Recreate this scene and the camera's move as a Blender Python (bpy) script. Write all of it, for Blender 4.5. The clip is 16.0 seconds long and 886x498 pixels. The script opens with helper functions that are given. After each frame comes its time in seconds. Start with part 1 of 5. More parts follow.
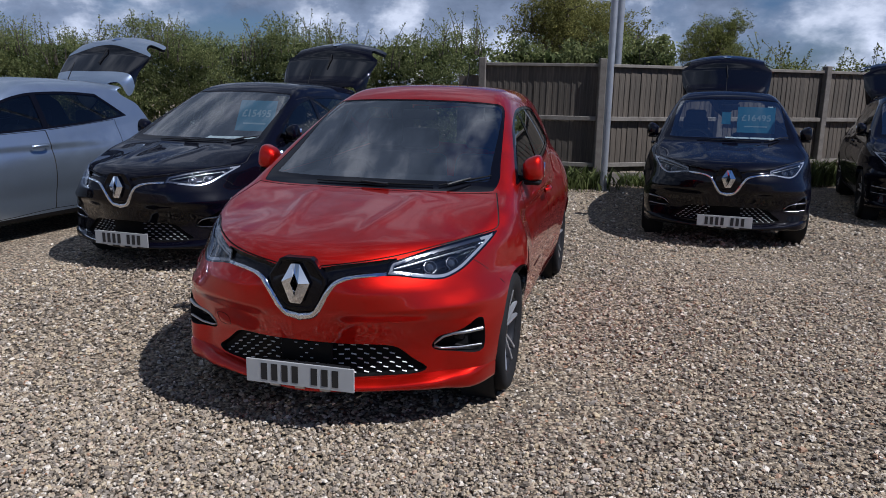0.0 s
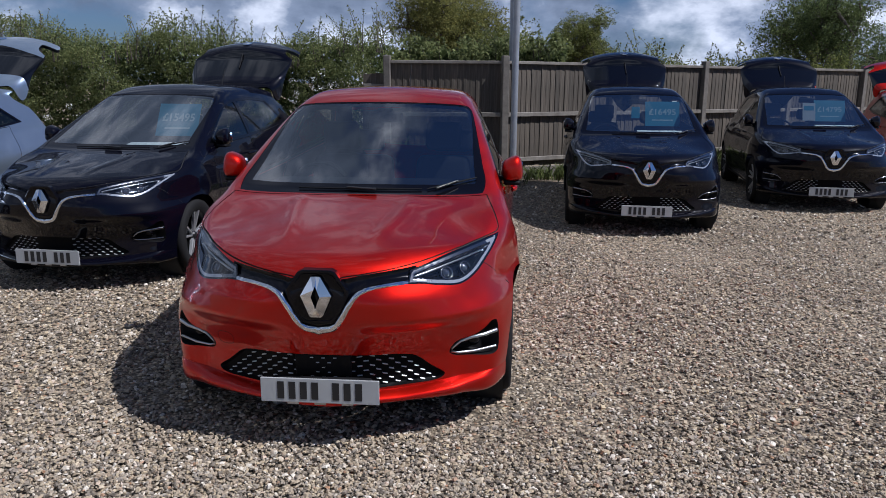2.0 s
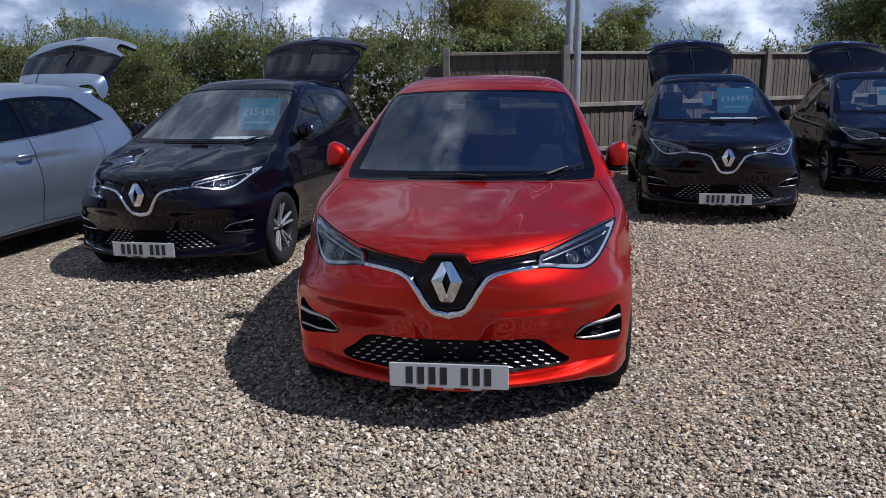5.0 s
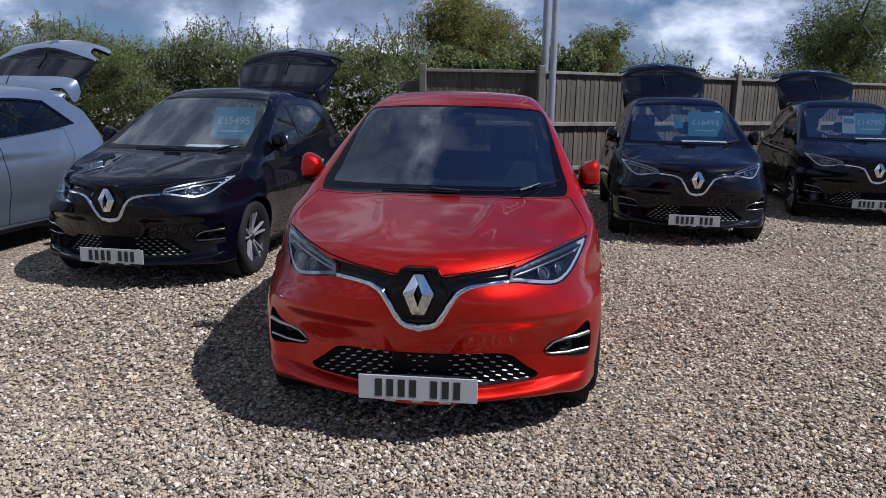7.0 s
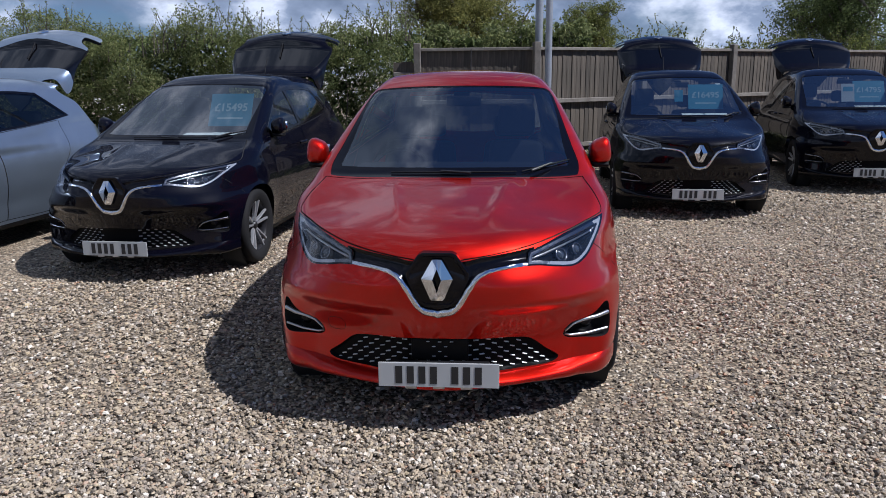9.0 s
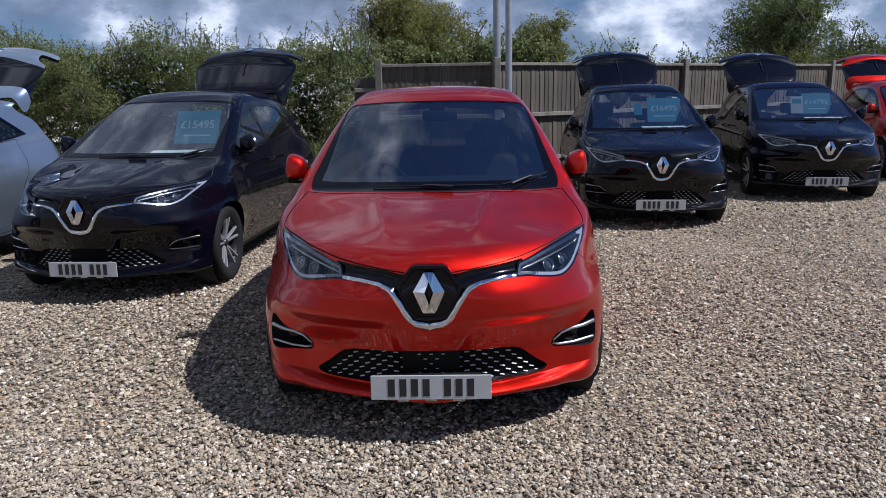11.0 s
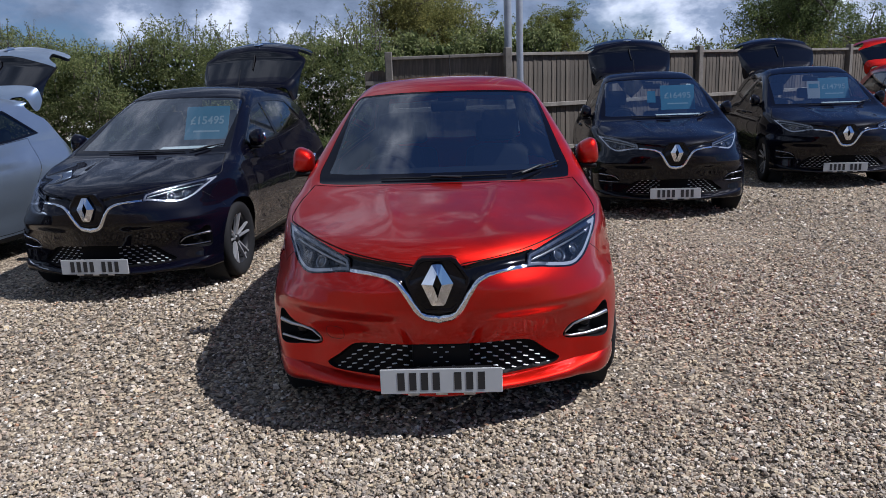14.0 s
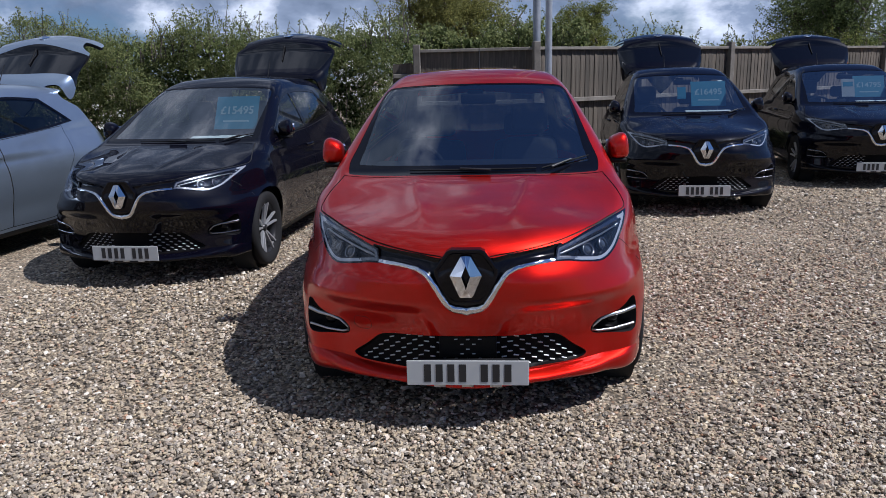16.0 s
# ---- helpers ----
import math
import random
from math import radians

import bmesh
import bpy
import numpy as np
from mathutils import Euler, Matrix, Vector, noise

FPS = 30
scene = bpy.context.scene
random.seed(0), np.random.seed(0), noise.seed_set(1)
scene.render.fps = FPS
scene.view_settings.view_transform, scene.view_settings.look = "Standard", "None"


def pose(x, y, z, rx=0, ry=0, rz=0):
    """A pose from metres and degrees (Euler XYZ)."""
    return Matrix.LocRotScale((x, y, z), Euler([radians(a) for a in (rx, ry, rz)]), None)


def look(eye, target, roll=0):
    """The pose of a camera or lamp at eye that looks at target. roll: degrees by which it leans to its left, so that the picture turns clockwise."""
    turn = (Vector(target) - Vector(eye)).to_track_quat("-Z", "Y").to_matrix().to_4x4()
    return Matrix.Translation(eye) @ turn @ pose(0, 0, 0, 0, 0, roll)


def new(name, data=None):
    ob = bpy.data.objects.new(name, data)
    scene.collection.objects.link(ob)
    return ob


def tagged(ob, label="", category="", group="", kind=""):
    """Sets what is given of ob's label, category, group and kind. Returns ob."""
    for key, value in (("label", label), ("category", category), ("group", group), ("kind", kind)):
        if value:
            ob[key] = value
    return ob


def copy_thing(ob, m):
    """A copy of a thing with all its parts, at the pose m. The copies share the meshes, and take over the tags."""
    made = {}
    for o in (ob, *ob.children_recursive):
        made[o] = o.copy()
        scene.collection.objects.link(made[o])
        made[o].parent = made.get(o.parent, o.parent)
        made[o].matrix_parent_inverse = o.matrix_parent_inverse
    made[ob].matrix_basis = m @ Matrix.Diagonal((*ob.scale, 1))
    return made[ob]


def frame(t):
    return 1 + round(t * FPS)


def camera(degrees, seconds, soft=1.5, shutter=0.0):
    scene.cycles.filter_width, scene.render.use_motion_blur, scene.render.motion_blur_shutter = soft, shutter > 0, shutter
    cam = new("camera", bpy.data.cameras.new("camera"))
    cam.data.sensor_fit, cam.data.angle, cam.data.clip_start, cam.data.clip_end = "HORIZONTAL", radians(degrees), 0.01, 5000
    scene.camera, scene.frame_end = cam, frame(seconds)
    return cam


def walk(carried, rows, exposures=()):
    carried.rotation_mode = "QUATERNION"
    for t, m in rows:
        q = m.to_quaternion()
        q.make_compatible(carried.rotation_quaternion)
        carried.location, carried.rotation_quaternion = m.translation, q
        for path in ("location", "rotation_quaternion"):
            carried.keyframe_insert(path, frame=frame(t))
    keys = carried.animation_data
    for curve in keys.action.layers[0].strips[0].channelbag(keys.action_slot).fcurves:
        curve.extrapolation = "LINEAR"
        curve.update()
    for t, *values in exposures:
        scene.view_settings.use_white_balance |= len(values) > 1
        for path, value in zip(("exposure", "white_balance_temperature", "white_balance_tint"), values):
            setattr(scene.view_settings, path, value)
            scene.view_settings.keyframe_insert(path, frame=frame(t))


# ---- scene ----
cam = camera(60.9, 16.0, soft=0.9)
PATH = [
    (0, (1.377, -2.898, 1.551), (0.904, -1.001, 1.127), 1.1),
    (0.5, (1.213, -2.842, 1.575), (0.795, -0.947, 1.093), 1.8),
    (1, (1.037, -2.977, 1.577), (0.771, -1.05, 1.114), 2.2),
    (1.5, (0.881, -3.069, 1.573), (0.727, -1.131, 1.104), 1.4),
    (2, (0.757, -2.98, 1.582), (0.61, -1.032, 1.151), 0.4),
    (2.5, (0.608, -2.931, 1.574), (0.412, -0.984, 1.158), -0.7),
    (3, (0.442, -2.988, 1.551), (0.376, -1.018, 1.212), -1.4),
    (3.5, (0.421, -3.017, 1.524), (0.296, -1.08, 1.042), -2.1),
    (4, (0.396, -3.036, 1.532), (0.213, -1.099, 1.069), -1.6),
    (4.2, (0.376, -3.017, 1.537), (0.138, -1.086, 1.076), -1.7),
    (6.5, (0.368, -3.033, 1.532), (0.169, -1.084, 1.131), 1.1),
    (7, (0.37, -3.037, 1.531), (0.197, -1.086, 1.128), 1.1),
    (7.5, (0.354, -3.047, 1.532), (0.21, -1.093, 1.128), -0.5),
    (8, (0.319, -3.022, 1.518), (0.24, -1.08, 1.046), 0.3),
    (8.5, (0.339, -2.966, 1.527), (0.171, -1.034, 1.039), -0.5),
    (9, (0.269, -2.992, 1.537), (0.112, -1.051, 1.083), -0.6),
    (9.5, (0.19, -3.018, 1.53), (0.162, -1.067, 1.092), -1.1),
    (10, (0.135, -3.041, 1.538), (0.123, -1.087, 1.112), -1.2),
    (10.2, (0.125, -3.04, 1.54), (0.089, -1.085, 1.122), -1.2),
    (12.3, (0.122, -3.011, 1.53), (0.082, -1.055, 1.113), -0.7),
    (12.5, (0.123, -3.008, 1.537), (0.07, -1.053, 1.119), -0.8),
    (13, (0.132, -2.997, 1.534), (0.063, -1.043, 1.114), -0.9),
    (13.5, (0.129, -2.987, 1.527), (0.051, -1.034, 1.101), -1.4),
    (14, (0.151, -2.983, 1.519), (0.071, -1.032, 1.085), -2.1),
    (14.5, (0.139, -2.999, 1.508), (0.055, -1.056, 1.044), -2.8),
    (15, (0.12, -2.985, 1.502), (0.027, -1.047, 1.016), -1.5),
    (15.5, (0.118, -2.979, 1.506), (-0.011, -1.037, 1.048), -1.7),
    (16, (0.126, -2.986, 1.51), (-0.015, -1.042, 1.063), -1.4),
]
walk(cam, [(t, look(eye, target, roll)) for t, eye, target, roll in PATH], exposures=[(0, 0.0, 5820, 14), (2, 0.10, 5820, 14), (3, 0.24, 5820, 14), (7, 0.28, 5820, 14), (16, 0.28, 5820, 14)])

# ---- world, sun ----
SUN = Vector((0.79, -0.20, 1.09)).normalized()
world = bpy.data.worlds.new("sky")
scene.world = world
world.use_nodes = True
wn, wl = world.node_tree.nodes, world.node_tree.links
wn.clear()


def wnode(kind, **kw):
    n = wn.new(kind)
    for k, v in kw.items():
        n.inputs[k].default_value = v
    return n


sky = wn.new("ShaderNodeTexSky")
sky.sky_type, sky.sun_disc = "NISHITA", False
sky.ozone_density, sky.dust_density = 1.6, 0.5
sky.sun_elevation, sky.sun_rotation = math.asin(SUN.z), math.atan2(SUN.x, SUN.y)
coord = wn.new("ShaderNodeTexCoord")
flat = wn.new("ShaderNodeMapping")
flat.inputs["Scale"].default_value = (1.0, 1.0, 1.7)
flat.inputs["Location"].default_value = (5.6, -2.5, -16.6)
wl.new(coord.outputs["Generated"], flat.inputs["Vector"])
cloud = wnode("ShaderNodeTexNoise", Scale=3.8, Detail=12.0, Roughness=0.56, Distortion=0.1)
wl.new(flat.outputs[0], cloud.inputs["Vector"])
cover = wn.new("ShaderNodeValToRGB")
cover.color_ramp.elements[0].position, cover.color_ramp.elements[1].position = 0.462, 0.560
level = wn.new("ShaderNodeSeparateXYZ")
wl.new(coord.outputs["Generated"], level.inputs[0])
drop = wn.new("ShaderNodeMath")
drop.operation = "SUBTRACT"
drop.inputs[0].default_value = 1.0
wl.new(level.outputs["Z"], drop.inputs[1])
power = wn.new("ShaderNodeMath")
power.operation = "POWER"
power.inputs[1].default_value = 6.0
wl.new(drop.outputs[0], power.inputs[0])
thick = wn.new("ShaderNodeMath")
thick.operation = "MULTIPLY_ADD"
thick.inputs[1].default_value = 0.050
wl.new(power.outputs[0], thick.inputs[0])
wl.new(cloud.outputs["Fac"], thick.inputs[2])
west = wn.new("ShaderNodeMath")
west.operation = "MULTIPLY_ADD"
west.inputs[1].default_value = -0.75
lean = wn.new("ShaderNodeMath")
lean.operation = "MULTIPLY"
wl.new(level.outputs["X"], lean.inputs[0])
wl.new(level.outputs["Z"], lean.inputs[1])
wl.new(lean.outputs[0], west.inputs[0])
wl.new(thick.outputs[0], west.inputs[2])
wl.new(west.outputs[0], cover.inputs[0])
billow = wnode("ShaderNodeTexNoise", Scale=7.0, Detail=12.0, Roughness=0.58, Distortion=0.1)
wl.new(flat.outputs[0], billow.inputs["Vector"])
shade = wn.new("ShaderNodeValToRGB")
shade.color_ramp.elements.new(0.5)
for el, at, c in zip(shade.color_ramp.elements, (0.37, 0.50, 0.62), ((0.24, 0.31, 0.43), (0.42, 0.51, 0.67), (1.16, 1.23, 1.36))):
    el.position, el.color = at, (*c, 1)
wl.new(billow.outputs["Fac"], shade.inputs[0])
blue = wnode("ShaderNodeBackground", Strength=0.037)
clear = wn.new("ShaderNodeMix")
clear.data_type, clear.blend_type = "RGBA", "MULTIPLY"
clear.inputs[0].default_value = 1.0
clear.inputs[7].default_value = (0.72, 0.92, 1.30, 1)
wl.new(sky.outputs[0], clear.inputs[6])
wl.new(clear.outputs[2], blue.inputs["Color"])
white = wn.new("ShaderNodeBackground")
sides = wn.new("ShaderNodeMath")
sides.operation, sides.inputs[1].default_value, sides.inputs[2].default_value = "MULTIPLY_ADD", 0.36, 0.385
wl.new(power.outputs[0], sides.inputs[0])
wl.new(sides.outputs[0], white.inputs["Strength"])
wl.new(shade.outputs["Color"], white.inputs["Color"])
both = wn.new("ShaderNodeMixShader")
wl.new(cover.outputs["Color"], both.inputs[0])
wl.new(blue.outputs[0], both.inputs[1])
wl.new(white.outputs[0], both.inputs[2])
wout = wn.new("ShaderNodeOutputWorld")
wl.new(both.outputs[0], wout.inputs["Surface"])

sun = new("sun", bpy.data.lights.new("sun", "SUN"))
sun.data.energy, sun.data.angle, sun.data.color = 5.0, radians(0.53), (1.0, 0.965, 0.91)
sun.matrix_world = look(SUN * 30, (0, 0, 0))

# ---- materials ----


def material(name, colour=(0.5, 0.5, 0.5), rough=0.5, metal=0.0, coat=0.0, **kw):
    m = bpy.data.materials.new(name)
    m.use_nodes = True
    b = m.node_tree.nodes["Principled BSDF"]
    b.inputs["Base Color"].default_value = (*colour, 1)
    b.inputs["Roughness"].default_value, b.inputs["Metallic"].default_value = rough, metal
    b.inputs["Coat Weight"].default_value, b.inputs["Coat Roughness"].default_value = coat, 0.03
    for k, v in kw.items():
        b.inputs[k.replace("_", " ")].default_value = v
    return m


def node(m, kind, **kw):
    n = m.node_tree.nodes.new(kind)
    for k, v in kw.items():
        n.inputs[k].default_value = v
    return n


def link(m, a, b):
    m.node_tree.links.new(a, b)


def bsdf(m):
    return m.node_tree.nodes["Principled BSDF"]


def ramp(m, source, stops):
    r = node(m, "ShaderNodeValToRGB")
    e = r.color_ramp.elements
    while len(e) < len(stops):
        e.new(0.5)
    for el, (at, c) in zip(e, stops):
        el.position, el.color = at, (*c, 1)
    link(m, source, r.inputs[0])
    return r.outputs["Color"]


def mixed(m, fac, a, b, kind="MIX"):
    n = m.node_tree.nodes.new("ShaderNodeMix")
    n.data_type, n.blend_type = "RGBA", kind
    for s, v in ((n.inputs[0], fac), (n.inputs[6], a), (n.inputs[7], b)):
        if hasattr(v, "is_linked"):
            link(m, v, s)
        else:
            s.default_value = v if not isinstance(v, tuple) else (*v, 1)
    return n.outputs[2]


def bumped(m, height, strength, distance):
    n = node(m, "ShaderNodeBump", Strength=strength, Distance=distance)
    link(m, height, n.inputs["Height"])
    link(m, n.outputs[0], bsdf(m).inputs["Normal"])


def noise_of(m, scale, detail=4.0, rough=0.55, vec=None, kind="Object"):
    n = node(m, "ShaderNodeTexNoise", Scale=scale, Detail=detail, Roughness=rough)
    if vec is None:
        vec = node(m, "ShaderNodeTexCoord").outputs[kind]
    link(m, vec, n.inputs["Vector"])
    return n.outputs["Fac"]


def paint(name, colour, metal, rough, flake=0.25, lacquer=1.0, ior=1.36, haze=1.0):
    m = material(name, colour, rough, metal, lacquer)
    bsdf(m).inputs["Specular IOR Level"].default_value = 0.03
    bsdf(m).inputs["Coat IOR"].default_value = ior
    dust = ramp(m, noise_of(m, 9.0, 6.0), [(0.35, (rough * 0.9,) * 3), (0.75, (rough * 1.15,) * 3)])
    link(m, dust, bsdf(m).inputs["Roughness"])
    grain = noise_of(m, 900.0, 1.0)
    link(m, mixed(m, flake, colour, mixed(m, 1.0, colour, ramp(m, grain, [(0.3, (0.55,) * 3), (0.7, (1.4,) * 3)]), "MULTIPLY")), bsdf(m).inputs["Base Color"])
    coat = ramp(m, noise_of(m, 5.0, 8.0, 0.7), [(0.35, (0.006 * haze,) * 3), (0.85, (0.022 * haze,) * 3)])
    link(m, coat, bsdf(m).inputs["Coat Roughness"])
    return m


M = {}
M["red"] = paint("red paint", (0.47, 0.0088, 0.0030), 0.86, 0.42, 0.35, 1.0, 1.39, 1.0)
M["black"] = paint("black paint", (0.0016, 0.0016, 0.005), 0.0, 0.4, 0.25, 0.85, 1.40)
M["silver"] = paint("silver paint", (0.37, 0.45, 0.56), 0.88, 0.33)
M["gloss"] = material("gloss black plastic", (0.003, 0.003, 0.005), 0.10)
bsdf(M["gloss"]).inputs["Specular IOR Level"].default_value = 0.25
M["plastic"] = material("black plastic", (0.010, 0.010, 0.011), 0.6)
bsdf(M["plastic"]).inputs["Specular IOR Level"].default_value = 0.1
M["mesh"] = material("grille plastic", (0.004, 0.004, 0.0045), 0.5)
bsdf(M["mesh"]).inputs["Specular IOR Level"].default_value = 0.08
M["dark_glass"] = material("dark rear glass", (0.002, 0.002, 0.003), 0.015, IOR=1.6)
M["gap"] = material("shadow gap rubber", (0.01, 0.01, 0.01), 0.9)
M["chrome"] = material("chrome", (0.70, 0.72, 0.76), 0.06, 1.0)
M["satin"] = material("satin silver", (0.48, 0.49, 0.51), 0.28, 1.0)
M["gunmetal"] = material("dark chrome", (0.26, 0.265, 0.28), 0.22, 1.0)
M["dash"] = material("silver grille paint", (0.62, 0.63, 0.64), 0.35, 0.25)
M["lamp_bowl"] = material("lamp reflector", (0.028, 0.032, 0.042), 0.16, 0.8)
M["drl"] = material("light guide", (0.48, 0.50, 0.54), 0.12, 0.5)
M["projector"] = material("projector lens", (0.05, 0.06, 0.08), 0.03, 0.3, 1.0)
M["amber"] = material("amber lens", (0.7, 0.25, 0.03), 0.2)
M["tail_red"] = material("red lens", (0.35, 0.01, 0.012), 0.1, 0.0, 1.0)
M["rubber"] = material("tyre rubber", (0.012, 0.012, 0.013), 0.8)
bsdf(M["rubber"]).inputs["Specular IOR Level"].default_value = 0.2
M["rim"] = material("dark alloy", (0.016, 0.016, 0.018), 0.4, 0.2)
M["alloy"] = material("machined alloy", (0.40, 0.41, 0.43), 0.30, 0.65)
M["trim"] = material("dark cabin trim", (0.009, 0.0095, 0.011), 0.8)
bsdf(M["trim"]).inputs["Specular IOR Level"].default_value = 0.1
M["seat"] = material("dark seat cloth", (0.03, 0.031, 0.036), 0.9)
M["plate"] = material("white number plate", (0.38, 0.39, 0.39), 0.4)
M["ink"] = material("black lettering", (0.012, 0.012, 0.013), 0.5)
M["cyan"] = material("cyan card", (0.003, 0.13, 0.21), 0.5)
M["cyan_ink"] = material("pale lettering", (0.20, 0.30, 0.34), 0.5)
M["paper"] = material("white paper", (0.62, 0.66, 0.65), 0.6)
M["leaflet"] = material("pale grey card", (0.26, 0.29, 0.31), 0.5)


def pane(name, tint, gloss=0.04):
    """Thin glass: a clear sheet with the gloss of glass."""
    m = bpy.data.materials.new(name)
    m.use_nodes = True
    m.node_tree.nodes.clear()
    clear = node(m, "ShaderNodeBsdfTransparent", Color=(*tint, 1))
    shine = node(m, "ShaderNodeBsdfGlossy", Color=(1, 1, 1, 1), Roughness=0.015)
    rim = node(m, "ShaderNodeLayerWeight")
    fifth = node(m, "ShaderNodeMath")
    fifth.operation, fifth.inputs[1].default_value = "POWER", 5.0
    link(m, rim.outputs["Facing"], fifth.inputs[0])
    fres = node(m, "ShaderNodeMath")
    fres.operation, fres.inputs[1].default_value, fres.inputs[2].default_value = "MULTIPLY_ADD", 1 - gloss, gloss
    link(m, fifth.outputs[0], fres.inputs[0])
    mix = node(m, "ShaderNodeMixShader")
    link(m, fres.outputs[0], mix.inputs[0])
    link(m, clear.outputs[0], mix.inputs[1])
    link(m, shine.outputs[0], mix.inputs[2])
    out = node(m, "ShaderNodeOutputMaterial")
    link(m, mix.outputs[0], out.inputs["Surface"])
    return m


M["windscreen"] = pane("windscreen glass", (0.74, 0.80, 0.82), 0.28)
M["rear_glass"] = pane("lightly tinted rear glass", (0.55, 0.60, 0.60), 0.06)
M["window"] = pane("tinted side glass", (0.22, 0.25, 0.26), 0.07)
M["lens"] = pane("clear lamp lens", (0.90, 0.91, 0.92), 0.05)

# ---- mesh helpers ----


def mesh_of(name, verts, faces, mat, normals=None, smooth=True):
    me = bpy.data.meshes.new(name)
    verts, faces = np.asarray(verts, np.float32), np.asarray(faces, np.int32)
    k = faces.shape[1]
    me.vertices.add(len(verts))
    me.vertices.foreach_set("co", verts.ravel())
    me.loops.add(faces.size)
    me.loops.foreach_set("vertex_index", faces.ravel())
    me.polygons.add(len(faces))
    me.polygons.foreach_set("loop_start", np.arange(0, faces.size, k, dtype=np.int32))
    me.polygons.foreach_set("use_smooth", np.full(len(faces), smooth))
    me.update(calc_edges=True)
    me.validate()
    if normals is not None and len(me.vertices) == len(normals):
        me.normals_split_custom_set_from_vertices(np.asarray(normals, np.float32))
    me.materials.append(mat)
    return me


def part(name, me, parent=None, label="", at=None):
    if isinstance(me, bmesh.types.BMesh):
        raise TypeError
    ob = new(name, me)
    if parent is not None:
        ob.parent = parent
    if at is not None:
        ob.matrix_basis = at
    return tagged(ob, label)


def mesh_from(name, bm, mat, smooth=False, bevel=0.0, seg=2):
    if bevel:
        bmesh.ops.bevel(bm, geom=[e for e in bm.edges if e.calc_face_angle(0) > 0.5], offset=bevel, segments=seg, affect="EDGES", profile=0.5)
    me = bpy.data.meshes.new(name)
    bm.to_mesh(me)
    bm.free()
    for p in me.polygons:
        p.use_smooth = smooth
    me.materials.append(mat)
    return me


def block(sx, sy, sz, at=(0, 0, 0), bm=None):
    bm = bm or bmesh.new()
    bmesh.ops.create_cube(bm, size=1, matrix=Matrix.Translation(at) @ Matrix.Diagonal((sx, sy, sz, 1)))
    return bm


def rod(points, radius, n=8, flat=1.0, closed=False):
    """A tube along points, as vertices and quads."""
    pts = [Vector(p) for p in points]
    V, F = [], []
    for i, p in enumerate(pts):
        a, b = pts[max(i - 1, 0)], pts[min(i + 1, len(pts) - 1)]
        d = (b - a).normalized()
        u = d.cross(Vector((0, 0, 1)))
        u = u.normalized() if u.length > 1e-4 else Vector((1, 0, 0))
        w = u.cross(d).normalized()
        r = radius(i / (len(pts) - 1)) if callable(radius) else radius
        for k in range(n):
            t = 2 * math.pi * k / n
            V.append(p + u * (r * math.cos(t)) + w * (r * flat * math.sin(t)))
    for i in range(len(pts) - 1):
        for k in range(n):
            F.append((i * n + k, i * n + (k + 1) % n, (i + 1) * n + (k + 1) % n, (i + 1) * n + k))
    return np.array([tuple(v) for v in V]), np.array(F)


def lathe(profile, n=48):
    """Turns (radius, x) pairs about the x axis."""
    V, F, m = [], [], len(profile)
    for i in range(n):
        t = 2 * math.pi * i / n
        for r, x in profile:
            V.append((x, r * math.cos(t), r * math.sin(t)))
    for i in range(n):
        for k in range(m - 1):
            a, b = i * m + k, ((i + 1) % n) * m + k
            F.append((a, b, b + 1, a + 1))
    return np.array(V), np.array(F)


def tidy(p, t):
    used = np.unique(t)
    back = np.full(len(p), -1)
    back[used] = np.arange(len(used))
    return p[used], back[t]


def both_sides(p, t, n):
    """Joins a half with its mirror image along the middle."""
    q, m = p * (-1, 1, 1), n * (-1, 1, 1)
    mid = p[:, 0] < 1e-6
    back = np.arange(len(p)) + len(p)
    back[mid] = np.nonzero(mid)[0]
    nn = n.copy()
    nn[mid, 0] = 0
    P, N, T = np.concatenate((p, q)), np.concatenate((nn, m)), np.concatenate((t, back[t][:, ::-1]))
    used = np.unique(T)
    idx = np.full(len(P), -1)
    idx[used] = np.arange(len(used))
    return P[used], idx[T], N[used]



# ---- ground ----


def gravel_material():
    m = material("gravel", (0.3, 0.27, 0.24), 0.85)
    co = node(m, "ShaderNodeTexCoord").outputs["Object"]
    v = node(m, "ShaderNodeTexVoronoi", Scale=48.0, Randomness=1.0)
    link(m, co, v.inputs["Vector"])
    sep = node(m, "ShaderNodeSeparateColor")
    link(m, v.outputs["Color"], sep.inputs[0])
    stones = ramp(m, sep.outputs[0], [(0.0, (0.106, 0.081, 0.055)), (0.3, (0.270, 0.210, 0.143)), (0.55, (0.360, 0.294, 0.212)), (0.8, (0.465, 0.370, 0.252)), (0.93, (0.669, 0.584, 0.447)), (1.0, (0.410, 0.213, 0.109))])
    stain = ramp(m, noise_of(m, 0.7, 5.0), [(0.3, (0.78, 0.76, 0.74)), (0.7, (1.08, 1.06, 1.03))])
    # Cell middles lighter, rims darker: shade between stones put into the colour.
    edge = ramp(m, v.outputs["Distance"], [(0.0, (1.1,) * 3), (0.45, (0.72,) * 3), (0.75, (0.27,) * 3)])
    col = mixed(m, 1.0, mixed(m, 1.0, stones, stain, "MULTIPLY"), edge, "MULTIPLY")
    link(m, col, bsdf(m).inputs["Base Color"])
    inv = node(m, "ShaderNodeMath")
    inv.operation = "SUBTRACT"
    inv.inputs[0].default_value = 1.0
    link(m, v.outputs["Distance"], inv.inputs[1])
    bumped(m, inv.outputs[0], 0.9, 0.012)
    return m


